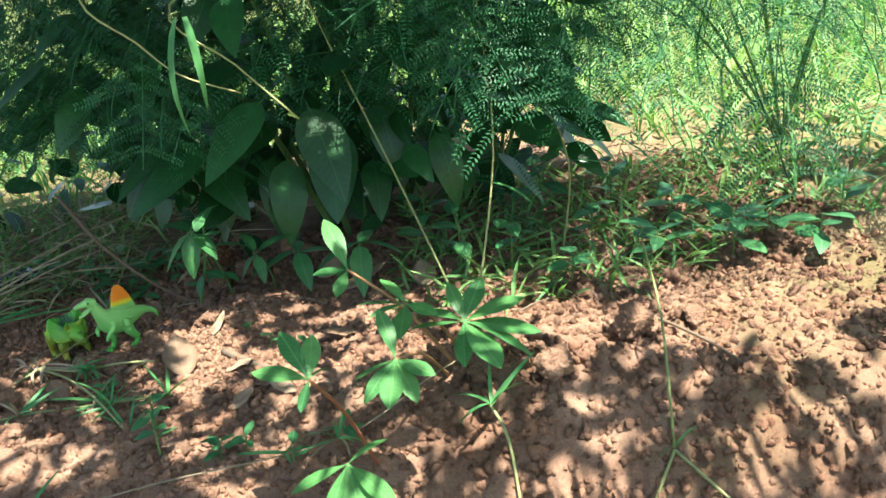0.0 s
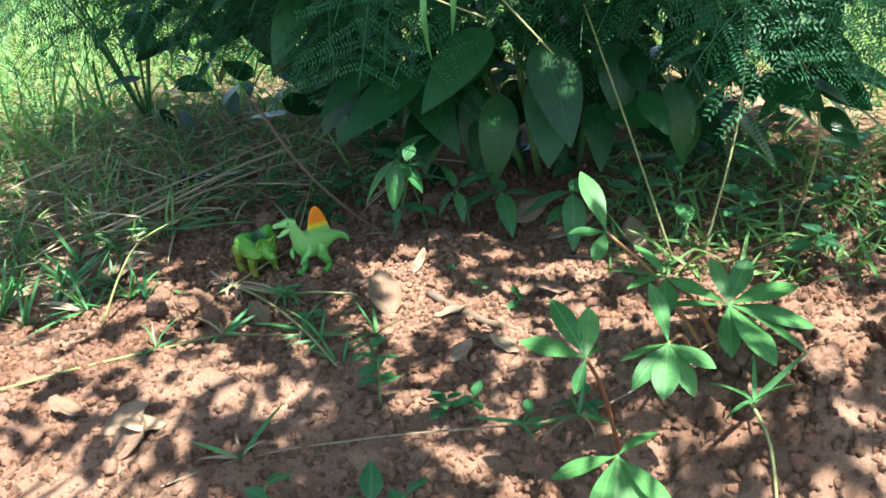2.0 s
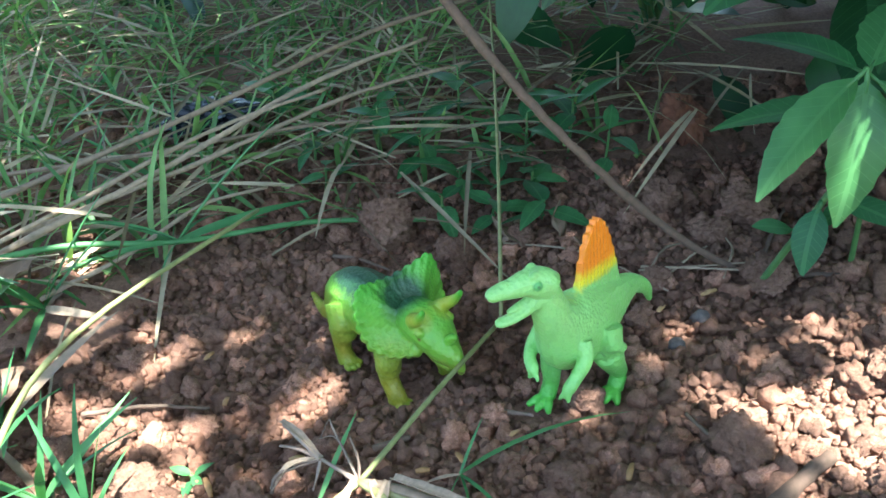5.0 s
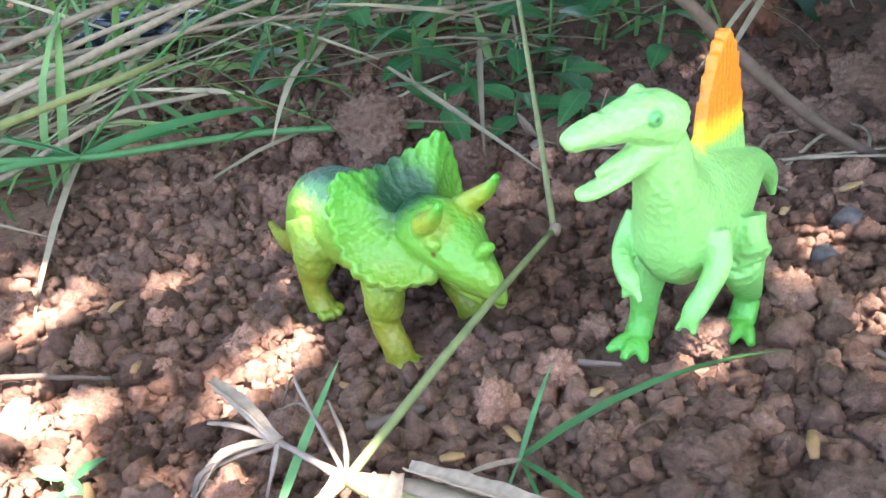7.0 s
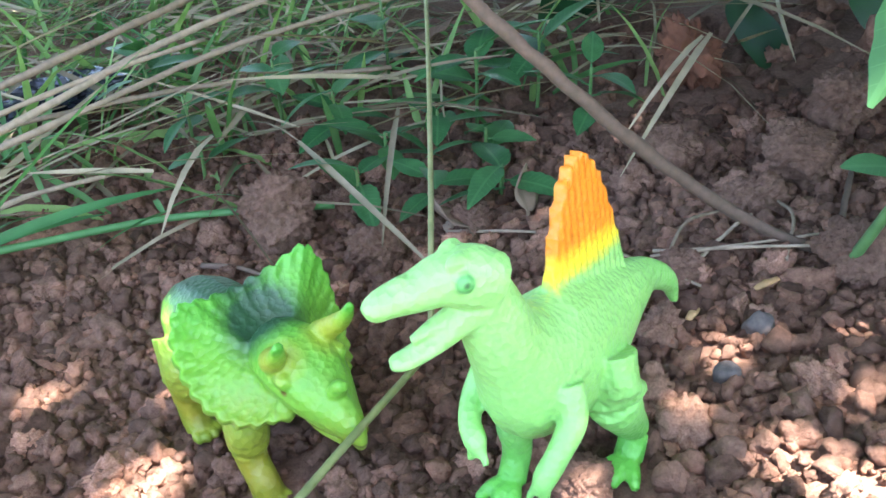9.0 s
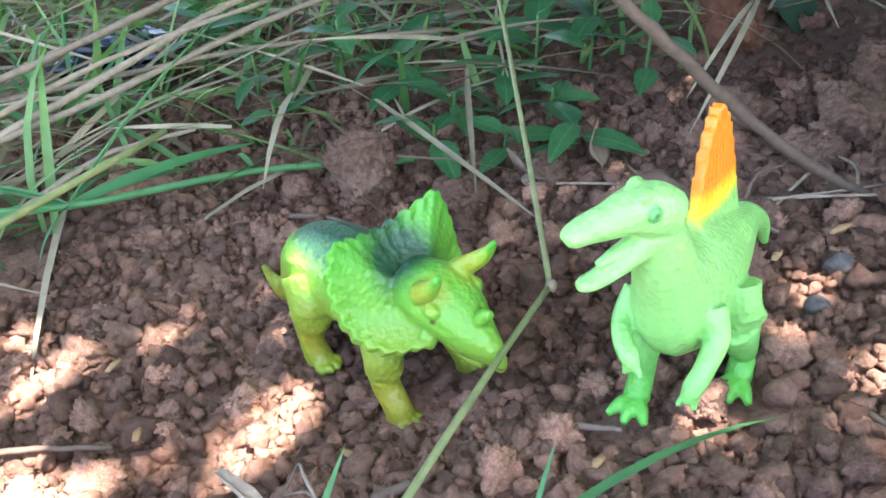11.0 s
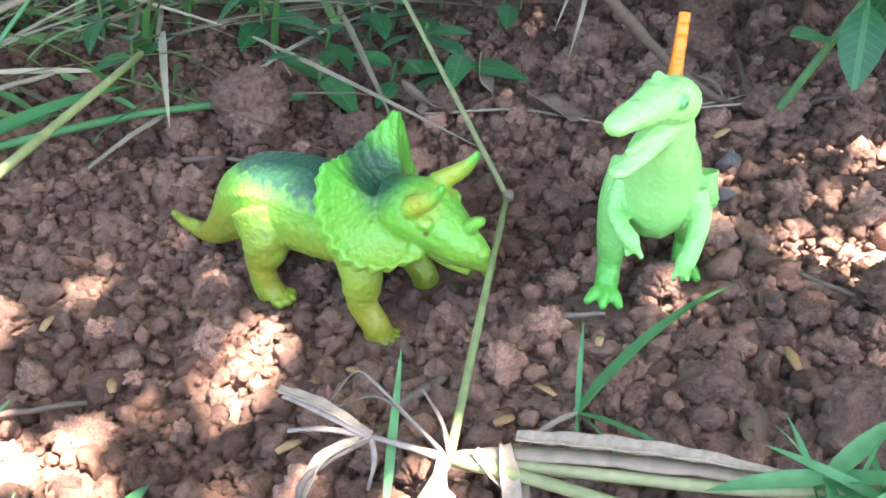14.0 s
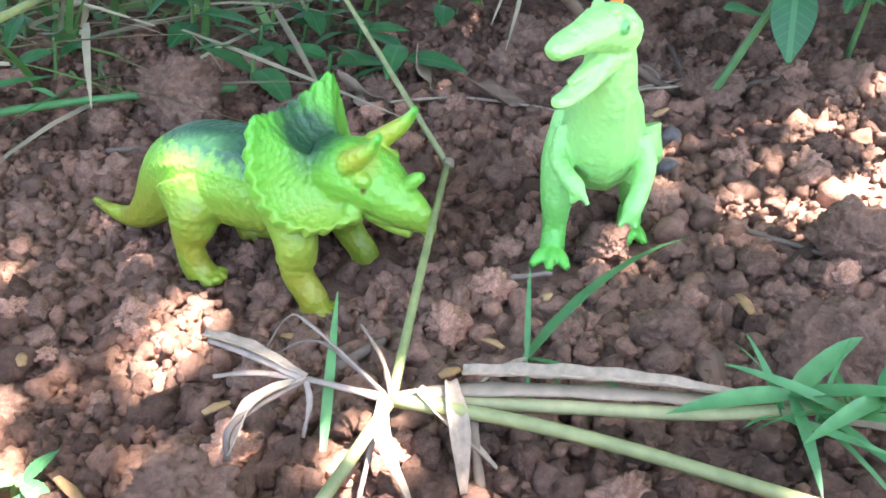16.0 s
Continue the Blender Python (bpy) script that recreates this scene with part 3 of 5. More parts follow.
def spino_pieces():
    h = lambda f, s, z: (25.5 + (f * 0.72 + s * 0.64) * 0.9, -0.8 + (f * -0.60 + s * 0.77) * 0.9, 69.5 + (z - 66) * 0.9)
    jaw = lambda *stations: limb(*[(*q[:3], q[3] * 0.88, q[4] * 0.9) for q in stations])
    out = [limb((-62, 4, 17, 1.2, 1.2), (-59, 3, 25, 2.6, 3.2), (-49, 1, 32, 4.2, 5), (-35, 0, 35, 7.5, 8.5), (-19, 0, 36, 10, 14), (-4, 0, 38, 11.4, 17), (9, 0, 44, 10.6, 16), (17, 0, 54, 7.8, 9.5), (21, 0, 63, 6.6, 7.4), (23.5, -1, 71, 5.9, 6.2)),
           jaw((*h(-6, 0, 69), 5.6, 6.2), (*h(0, 0, 72), 6.9, 7.0), (*h(6, 0, 73), 6.0, 5.6), (*h(12, 0, 72), 5.0, 4.2), (*h(18, 0, 71.4), 4.3, 3.3), (*h(22, 0, 70.2), 3.4, 2.6), (*h(23.5, 0, 69.4), 1.8, 1.6)),
           jaw((*h(-4, 0, 66), 5.4, 5.4), (*h(2, 0, 64.2), 4.9, 4.2), (*h(8, 0, 60.2), 4.2, 2.5), (*h(14, 0, 57.4), 3.5, 1.9), (*h(18.5, 0, 56.4), 2.9, 1.7), (*h(20.5, 0, 56.6), 1.6, 1.2)),
           jaw((*h(2, 0, 66.3), 2.4, 1.6), (*h(9, 0, 63.4), 2.2, 1.2), (*h(15, 0, 60.6), 1.5, 0.9)),
           ball(h(3, 4.9, 74.5), (2.3, 2.3, 2.2)), ball(h(3, -4.9, 74.5), (2.3, 2.3, 2.2)), ball(h(3, 3.0, 78), (3, 1.6, 1.5)), ball(h(3, -3.0, 78), (3, 1.6, 1.5)), ball(h(15, 0, 74.5), (2.4, 2.0, 1.4)), sail()]
    # thighs, shins and toes: the right foot leads
    for s, fx in ((-1, 9), (1, -10)):
        out += [limb((-10, s * 7.5, 36, 6.8, 11), (-5 + fx * 0.25, s * 10.5, 27, 6, 8), (-5 + fx * 0.7, s * 11, 17, 4.8, 5.2), (-7 + fx, s * 11, 9, 3.6, 4), (-3 + fx, s * 11, 2.5, 3.8, 3.2))]
        for a in (-34, 0, 34):
            d = polar(a, 0)
            c = Vector((-3 + fx, s * 11, 2.2))
            out.append(limb((*c, 2.4, 2.2), (*(c + d * 5 + Vector((0, 0, 0.4))), 2.2, 2.2), (*(c + d * 9.5 - Vector((0, 0, 0.9))), 1.0, 1.0), sides=10))
    out += [limb((11, -8.5, 42, 4.2, 4.8), (16, -10.5, 37.5, 3.0, 3.2), (22, -8.5, 35.5, 2.5, 2.5), (25, -5.5, 33.5, 2.6, 2.2), (26, -4, 30.5, 1.4, 1.3)),
            limb((11, 8.5, 42, 4.4, 4.8), (14, 11.5, 36.5, 3.2, 3.5), (20, 11, 32, 2.6, 2.7), (23.5, 9.5, 28, 2.7, 2.4), (25, 8.5, 24.5, 1.5, 1.4))]
    for s in (-0.9, 1.0):
        out += [limb((25, -5.5 + s, 33.5, 1.1, 1.1), (27, -4 + s * 2, 29.5, 0.8, 0.8), sides=8), limb((23.5, 9.5 + s, 28, 1.1, 1.1), (26, 8.5 + s * 2, 23.5, 0.8, 0.8), sides=8)]
    return out


TRIKE = toy("toy_horned_dinosaur", trike_pieces(), plastic("painted_lime_plastic", trike_paint), TRIKE_AT, TRIKE_TURN,
            "lime green plastic three-horned toy dinosaur with dark green back")
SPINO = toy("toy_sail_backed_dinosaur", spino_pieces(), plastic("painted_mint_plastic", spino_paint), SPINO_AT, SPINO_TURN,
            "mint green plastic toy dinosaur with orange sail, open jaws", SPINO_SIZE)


# ---- plants ----
def stem_part(parent, pts, r0, r1, mat, name="stem", n=5, sides=7, flat=1.0):
    line = spline(pts, n)
    o = parent.location
    k = len(line) - 1
    v, f = tube([p - o for p in line], [((r0 + (r1 - r0) * i / k) * (rnd(0.75, 1.2) if flat < 1 else 1), (r0 + (r1 - r0) * i / k) * flat) for i in range(k + 1)], sides)
    return ob_from(name, v, f, mat, parent)


def leaf_part(parent, me, p, d, up=(0, 0, 1), roll=0.0, scale=1.0, name="leaf"):
    return linked(name, me, along(Vector(p) - parent.location, d, up, roll, scale), parent)


BROAD = [leaf_mesh("broad_leaf", LEAF_DARK, 0.10, w, 0.36, 0.18, dr, 10, stalk=0.012) for w, dr in ((0.052, 0.15), (0.046, 0.3), (0.058, 0.08))]
SPRIG = [leaf_mesh("sprig_leaf", LEAF_SPRIG, 0.042, w, 0.42, 0.3, dr, 14, teeth=0.08, stalk=0.004) for w, dr in ((0.021, 0.2), (0.019, 0.35))]
WEED = [leaf_mesh("weed_leaf", LEAF_WEED, 0.055, w, 0.58, 0.22, dr, 10, stalk=0.002) for w, dr in ((0.021, 0.12), (0.018, 0.25), (0.024, 0.05))]
HERB = [leaf_mesh("herb_leaf", LEAF_HERB, 0.022, w, 0.45, 0.2, dr, 8, stalk=0.003) for w, dr in ((0.014, 0.15), (0.012, 0.3))]
BLADES = [blade_mesh("grass_blade", GRASS, L, 0.0042, b) for L, b in ((0.05, 0.2), (0.05, 0.5), (0.05, 0.9))]
FINE_BLADES = [blade_mesh("fine_blade", GRASS, 0.05, 0.0030, b) for b in (0.12, 0.3)]
DRY_BLADES = [blade_mesh("dry_blade", STRAW, 0.04, 0.0034, b) for b in (0.15, 0.6)]


def sprig(base, top, leaves, label, mesh=SPRIG, mat=STEM_GREEN, name="leafy_sprig", r=0.0013):
    """A thin upright plant; each leaf is azimuth, elevation, scale and the share of the stem's height."""
    o = root(name, base, label, "plant", "sprigs under the shrub")
    b, t = Vector(base), Vector(top)
    mid = b.lerp(t, 0.5) + Vector((0.004, 0.003, 0))
    stem_part(o, [b - Vector((0, 0, 0.006)), mid, t], r, r * 0.6, mat)
    for i, (az, el, sc, at) in enumerate(leaves):
        p = b.lerp(mid, at * 2) if at < 0.5 else mid.lerp(t, at * 2 - 1)
        leaf_part(o, mesh[i % len(mesh)], p, polar(az, el), roll=rnd(-18, 18), scale=sc)
    return o


sprig((0.165, 0.065, ground_z(0.165, 0.065)), (0.147, 0.025, 0.116), [(205, -38, 1.2, 1.0), (262, -58, 1.15, 1.0), (322, -28, 1.0, 0.98), (150, 25, 1.0, 0.97), (60, 35, 0.9, 0.97), (175, 10, 1.1, 0.8), (15, 0, 1.0, 0.75),
      (210, -10, 0.5, 0.42), (330, -12, 0.55, 0.4), (200, 5, 0.35, 0.62)], "leafy sprig with toothed green leaves, standing in shaded soil")
sprig((0.21, 0.085, ground_z(0.21, 0.085)), (0.2, 0.066, 0.064), [(205, -42, 0.75, 1.0), (300, -40, 0.8, 1.0), (20, 25, 1.05, 1.0), (120, 50, 0.8, 1.0), (45, -5, 0.6, 0.7), (230, 10, 0.5, 0.6)],
      "small leafy sprig with toothed green leaves in shaded soil")
sprig((0.121, 0.052, ground_z(0.121, 0.052)), (0.168, 0.016, 0.135), [(195, 20, 0.75, 0.28), (240, -45, 1.15, 0.40), (330, -5, 1.2, 0.42), (20, 10, 0.8, 0.55), (180, 30, 0.8, 0.75), (330, 20, 0.9, 0.8), (260, -20, 1.0, 1.0), (60, 20, 1.0, 1.0)],
      "slender green herb with oval leaves beside the toys", HERB, STEM_GREEN, "slender_herb", 0.0016)
sprig((0.24, 0.09, ground_z(0.24, 0.09)), (0.25, 0.07, 0.06), [(200, -10, 1.1, 1.0), (290, -25, 1.2, 1.0), (20, 0, 1.0, 0.9), (100, 20, 0.9, 0.9)], "low leafy sprig with oval green leaves in soil")
sprig((0.33, 0.06, ground_z(0.33, 0.06)), (0.33, 0.04, 0.07), [(190, -15, 1.3, 1.0), (275, -30, 1.4, 1.0), (350, -10, 1.2, 1.0), (80, 20, 1.0, 0.9), (230, 0, 1.0, 0.7)], "low leafy sprig with broad green leaves in soil")


# creeping herbs on the soil
def herb(x, y, n, scale, height=0.02, mesh=HERB):
    z = ground_z(x, y)
    o = root("ground_herb", (x, y, z), "low green herb with small oval leaves on bare soil", "herb", "small herbs on the soil")
    az = rnd(0, 360)
    stem_part(o, [(x, y, z - 0.004), (x + 0.003, y - 0.002, z + height * 0.6), (x + 0.004, y - 0.004, z + height)], 0.0009, 0.0006, STEM_GREEN)
    for i in range(n):
        az += 137
        h = z + height * (0.35 + 0.65 * (i + 1) / n)
        leaf_part(o, mesh[i % len(mesh)], (x + 0.004, y - 0.003, h), polar(az, rnd(-5, 35)), roll=rnd(-20, 20), scale=scale * rnd(0.75, 1.15))


for x, y, n, s, h in [(0.215, -0.43, 5, 1.1, 0.055), (0.235, -0.425, 4, 1.0, 0.055), (0.14, -0.41, 4, 0.9, 0.04), (0.188, -0.285, 6, 0.8, 0.045), (0.172, -0.245, 5, 0.7, 0.035),
                      (0.238, -0.288, 6, 0.7, 0.018), (0.258, -0.28, 4, 0.65, 0.016), (0.093, -0.16, 4, 0.7, 0.02), (0.02, -0.16, 3, 0.6, 0.014),
                      (0.13, -0.075, 3, 0.4, 0.01), (0.24, -0.09, 3, 0.5, 0.016), (0.28, -0.11, 4, 0.6, 0.018), (0.21, -0.06, 3, 0.4, 0.012), (0.56, -0.02, 5, 1.2, 0.04), (0.66, 0.02, 6, 1.5, 0.04),
                      (0.74, 0.0, 6, 1.6, 0.05), (0.79, 0.03, 6, 1.6, 0.05), (0.6, 0.1, 5, 1.3, 0.05), (0.5, 0.05, 6, 1.3, 0.06), (0.44, 0.07, 6, 1.5, 0.07), (0.4, 0.12, 6, 1.6, 0.08), (0.7, 0.12, 6, 1.4, 0.05),
                      (0.82, -0.03, 5, 1.5, 0.05), (0.88, 0.06, 6, 1.5, 0.06), (0.64, 0.2, 6, 1.4, 0.07), (0.55, 0.22, 6, 1.6, 0.09), (0.34, -0.28, 4, 0.8, 0.02), (0.3, -0.3, 4, 0.7, 0.02)]:
    herb(x, y, n, s, h)
for x, y, n, s, h in [(-0.02, 0.155, 7, 0.8, 0.03), (-0.045, 0.18, 7, 0.9, 0.045), (0.0, 0.165, 7, 0.85, 0.035), (0.02, 0.15, 6, 0.8, 0.03), (0.015, 0.185, 8, 1.0, 0.06), (-0.075, 0.2, 7, 1.0, 0.06), (-0.11, 0.18, 5, 0.9, 0.05),
                      (0.04, 0.2, 7, 1.1, 0.06), (0.06, 0.17, 6, 0.9, 0.05), (-0.03, 0.23, 8, 1.1, 0.08), (-0.15, 0.23, 6, 1.1, 0.06), (-0.088, -0.062, 4, 0.35, 0.008), (-0.026, 0.128, 5, 0.85, 0.03), (0.002, 0.122, 5, 0.8, 0.028), (0.028, 0.118, 4, 1.0, 0.03), (-0.098, 0.158, 4, 0.8, 0.03)]:
    herb(x, y, max(4, n - 1), s * 0.62, h * 0.6, SPRIG)


# broad-leaved weeds before the shrub
def weed(base, centre, leaves, label):
    o = root("palmate_weed", base, label, "weed", "palmate weeds")
    b, c = Vector(base), Vector(centre)
    stem_part(o, [b - Vector((0, 0, 0.006)), b.lerp(c, 0.5) + Vector((0, 0, 0.01)), c], 0.0018, 0.0012, STEM_RED)
    for i, (az, el, sc) in enumerate(leaves):
        leaf_part(o, WEED[i % 3], c, polar(az, el), roll=rnd(-20, 20), scale=sc)
    return o


weed(G(0.462, -0.205, 0), (0.451, -0.237, 0.083), [(20, 12, 1.0), (-25, -10, 1.1), (-62, -18, 1.05), (60, 35, 0.8), (150, 20, 0.7), (185, 5, 0.8), (-95, -20, 0.8), (110, 50, 0.7), (0, -14, 1.15)],
     "bright green weed with broad elliptic leaves on bare soil")
weed(G(0.45, -0.21, 0), (0.405, -0.235, 0.105), [(170, 10, 0.7), (215, 15, 0.6), (265, -10, 0.8), (320, 0, 0.6), (120, 30, 0.7)], "bright green weed shoot with red stem")
weed(G(0.44, -0.215, 0), (0.362, -0.229, 0.14), [(195, 10, 0.5), (115, 50, 0.95), (250, -25, 0.5)], "young weed shoot with red stem and pale leaves")
weed(G(0.43, -0.22, 0), (0.401, -0.318, 0.098), [(200, -5, 0.6), (232, -15, 0.7), (262, -24, 0.75), (295, -25, 0.7), (105, 55, 0.75), (330, -12, 0.6)], "green weed with fan of leaflets on red stem")
weed(G(0.37, -0.30, 0), (0.348, -0.37, 0.118), [(168, 14, 0.75), (128, 42, 0.8), (85, 40, 0.6), (245, -40, 0.4), (60, 10, 0.35)], "green weed with three upright leaflets on bare soil")
weed(G(0.355, -0.35, 0), (0.366, -0.389, 0.06), [(195, -8, 0.75), (245, -25, 0.85), (285, -28, 0.95), (318, -15, 0.85), (45, 15, 0.6)], "bright green weed with five spreading leaflets on soil")


# creeping grasses
def creeper(pts, nodes, label, mat=CULM, r=0.0014, category="grass", name="creeping_grass", group="creeping grasses"):
    """A runner along pts with tufts; each node is a point, a number of blades, their scale and the number of dry blades."""
    o = root(name, pts[0], label, category, group)
    stem_part(o, pts, r, r * 0.8, mat, "runner", flat=0.45 if mat is STRAW else 1.0)
    for p, n, sc, dry in nodes:
        az = rnd(0, 360)
        for i in range(n + dry):
            az += rnd(70, 150)
            me = (BLADES if i < n else DRY_BLADES)[int(rng.integers(2))]
            linked("blade" if i < n else "dry_blade", me, along(Vector(p) - o.location, polar(az, rnd(5, 60)), roll=rnd(-40, 40), scale=sc * rnd(0.7, 1.2)), o)
    return o


creeper([G(0.02, -0.40), G(0.098, -0.354), G(0.2, -0.33, 0.012), G(0.34, -0.297, 0.02), G(0.42, -0.245, 0.02), G(0.5, -0.186, 0.02)], [(G(0.1, -0.354), 3, 0.9, 4), (G(0.34, -0.297, 0.02), 6, 0.8, 2), (G(0.30, -0.31, 0.02), 4, 0.7, 0)],
        "long straw-coloured grass runner lying across bare soil", STRAW)
creeper([G(-0.22, -0.29), G(-0.16, -0.277), G(-0.09, -0.25), G(-0.017, -0.218), G(0.02, -0.19), G(0.085, -0.187), G(0.165, -0.178)], [(G(-0.03, -0.22), 4, 0.8, 1), (G(0.02, -0.19), 5, 0.8, 2), (G(0.1, -0.187), 4, 0.7, 0), (G(0.16, -0.18), 5, 0.9, 0)],
        "pale green creeping grass runner on bare soil")
creeper([(-0.0165, -0.078, 0.018), (0.005, -0.093, 0.020), (0.034, -0.113, 0.018), G(0.086, -0.175, 0.012), G(0.118, -0.215, 0.008), G(0.144, -0.246)], [((0.086, -0.17, 0.02), 5, 0.8, 1), ((0.118, -0.205, 0.03), 7, 0.8, 0), ((0.144, -0.236, 0.02), 7, 0.8, 0)],
        "creeping grass runner with green blades over bare soil")
creeper([(-0.0165, -0.078, 0.018), (0.011, -0.09, 0.020), (0.044, -0.103, 0.022), (0.09, -0.115, 0.03), (0.13, -0.12, 0.03)], [((0.046, -0.105, 0.022), 5, 0.4, 0), ((0.056, -0.11, 0.024), 5, 0.45, 1)], "green creeping grass runner rooted at a dry tuft")
creeper([(-0.0165, -0.078, 0.018), (-0.003, -0.082, 0.0205), (0.018, -0.091, 0.0225), (0.040, -0.1, 0.0225)], [], "split dry straw sheath over the soil", STRAW, 0.0019, "straw", "dry_straw", "dry straws")
creeper([(-0.003, -0.083, 0.019), (0.014, -0.091, 0.0205), (0.032, -0.0985, 0.020)], [], "split dry straw sheath over the soil", STRAW, 0.0011, "straw", "dry_straw", "dry straws")
creeper([(-0.003, -0.083, 0.020), (-0.004, -0.089, 0.014), (-0.004, -0.094, 0.005)], [], "split dry straw hanging from the runner", STRAW, 0.0011, "straw", "dry_straw", "dry straws")
creeper([G(-0.06, -0.12), (-0.036, -0.099, 0.014), (-0.0165, -0.078, 0.018)], [], "pale green grass runner rooted at a dry tuft")


def tuft(centre, green, dry, label):
    """A dry tuft with blades given as azimuth, elevation and length in centimetres."""
    o = root("grass_tuft", centre, label, "grass", "grass tufts")
    for az, el, cm in green:
        linked("blade", FINE_BLADES[int(rng.integers(2))], along((0, 0, 0), polar(az, el), roll=rnd(-35, 35), scale=cm / 5), o)
    for az, el, cm in dry:
        linked("dry_blade", DRY_BLADES[int(rng.integers(2))], along((0, 0, 0), polar(az, el), roll=rnd(-60, 60), scale=cm / 4), o)
    return o


def dry_tuft():
    """A dead tuft of forked, twisted strands."""
    o = root("dry_grass_tuft", (-0.0165, -0.078, 0.018), "bleached dry grass tuft with forked strands on the soil", "dry grass")
    hub, fork = Vector((-0.0165, -0.078, 0.018)), Vector((-0.031, -0.0715, 0.021))
    BLEACHED = leafy("bleached_straw", (0.17, 0.125, 0.095), (0.33, 0.26, 0.21), 0.8, 0.05, scale=400.0)
    for pts, r in [((hub, fork), 0.0014), ((fork, (-0.039, -0.066, 0.0235), (-0.047, -0.060, 0.0245)), 0.0015), ((fork, (-0.04, -0.068, 0.0215), (-0.047, -0.0665, 0.021)), 0.0010),
                   ((fork, (-0.04, -0.074, 0.019), (-0.0455, -0.0775, 0.0175), (-0.0465, -0.0805, 0.013)), 0.0013), ((fork, (-0.031, -0.076, 0.019), (-0.033, -0.078, 0.013)), 0.0008),
                   ((hub, (-0.027, -0.064, 0.023), (-0.036, -0.058, 0.017)), 0.0006), ((hub, (-0.028, -0.063, 0.026), (-0.032, -0.056, 0.024), (-0.038, -0.052, 0.012)), 0.0005),
                   ((hub, (-0.008, -0.082, 0.019), (-0.003, -0.090, 0.008)), 0.0008),
                   ((hub, (-0.017, -0.074, 0.024), (-0.020, -0.070, 0.030)), 0.0007), 
                   ((hub, (-0.021, -0.083, 0.014), (-0.026, -0.09, 0.005)), 0.0008)]:
        stem_part(o, pts, r * 0.85, r * 0.5, BLEACHED, "strand", flat=0.6)


dry_tuft()
def husk(pts, widths, label):
    """A split, curled strip of dry leaf sheath."""
    o = root("dry_sheath", pts[0], label, "dry grass", "dry sheaths")
    line, wide = spline(pts, 7), spline([(w, 0, 0) for w in widths], 7)
    V, F = [], []
    for i, p in enumerate(line):
        d = (line[min(i + 1, len(line) - 1)] - line[max(i - 1, 0)]).normalized()
        side = d.cross(Vector((0.1, 0.2, 1))).normalized()
        up = side.cross(d)
        for j in range(5):
            a = (j - 2) / 2
            V.append(p - o.location + side * (a * wide[i].x) + up * (wide[i].x * (0.7 * a * a + 0.12 * math.sin(i * 1.7 + j * 2.1))))
    for i in range(len(line) - 1):
        for j in range(4):
            F.append((i * 5 + j, i * 5 + j + 5, i * 5 + j + 6, i * 5 + j + 1))
    ob = ob_from("sheath", V, F, HUSK, o)
    thick = ob.modifiers.new("thickness", "SOLIDIFY")
    thick.thickness = 0.00025


HUSK = leafy("husk", (0.26, 0.18, 0.12), (0.44, 0.34, 0.25), 0.75, 0.15, scale=500.0)
husk([(-0.004, -0.081, 0.0235), (0.010, -0.087, 0.0245), (0.026, -0.094, 0.0250), (0.043, -0.101, 0.0235)], (0.0016, 0.0022, 0.0019, 0.0008), "torn brown grass sheath lying along a runner")
husk([(-0.006, -0.080, 0.0215), (-0.007, -0.088, 0.018), (-0.008, -0.095, 0.009)], (0.0012, 0.0020, 0.0007), "torn brown grass sheath hanging to the soil")
husk([(-0.012, -0.079, 0.020), (-0.008, -0.086, 0.017), (-0.001, -0.092, 0.010)], (0.0012, 0.0017, 0.0005), "curled dry grass sheath at the tuft")
husk([(-0.018, -0.078, 0.019), (-0.020, -0.086, 0.015), (-0.017, -0.094, 0.007)], (0.0010, 0.0016, 0.0005), "curled dry grass sheath at the tuft")
husk([(-0.031, -0.0715, 0.021), (-0.040, -0.065, 0.0245), (-0.048, -0.0595, 0.0255)], (0.0008, 0.0016, 0.0012), "bleached split grass leaf in the tuft")
husk([(-0.031, -0.0715, 0.021), (-0.041, -0.0745, 0.0195), (-0.0465, -0.080, 0.014)], (0.0008, 0.0015, 0.0009), "bleached split grass leaf in the tuft")
WIDE_BLADES = [blade_mesh("wide_blade", GRASS, 0.05, 0.0075, b) for b in (0.15, 0.45)]


def wide_tuft(centre, blades, label):
    """A creeping shoot with broad short blades given as azimuth, elevation and length in centimetres."""
    o = root("broad_bladed_grass", centre, label, "grass", "broad-bladed shoots")
    for i, (az, el, cm) in enumerate(blades):
        linked("blade", WIDE_BLADES[i % 2], along((0, 0, 0), polar(az, el), roll=rnd(-30, 30), scale=cm / 5), o)


wide_tuft((0.047, -0.104, 0.026), [(-25, 12, 2.6), (20, 20, 2.4), (-60, -8, 2.3), (175, 8, 2.2), (-100, -20, 1.8)], "broad green grass blades sprouting from a runner")
wide_tuft((0.060, -0.110, 0.027), [(-15, 10, 2.6), (35, 30, 2.2), (-55, -12, 2.4), (200, 15, 2.0)], "broad green grass blades sprouting from a runner")
tuft((-0.030, -0.0815, 0.012), [(72, 34, 3.2)], [], "single green grass blade rising from the soil")
tuft((0.0145, -0.0665, 0.012), [(36, 11, 6.6), (70, 36, 2.1), (-40, 6, 2.6), (-65, -2, 2.0), (250, -10, 1.4)], [(200, 10, 1.4)], "green grass tuft with narrow upright blades")
tuft((0.05, -0.108, 0.023), [(-5, 10, 2.6), (-40, -15, 2.5), (40, 45, 1.6), (-70, -10, 2.2)], [(-10, -5, 3)], "small green grass tuft on a runner")
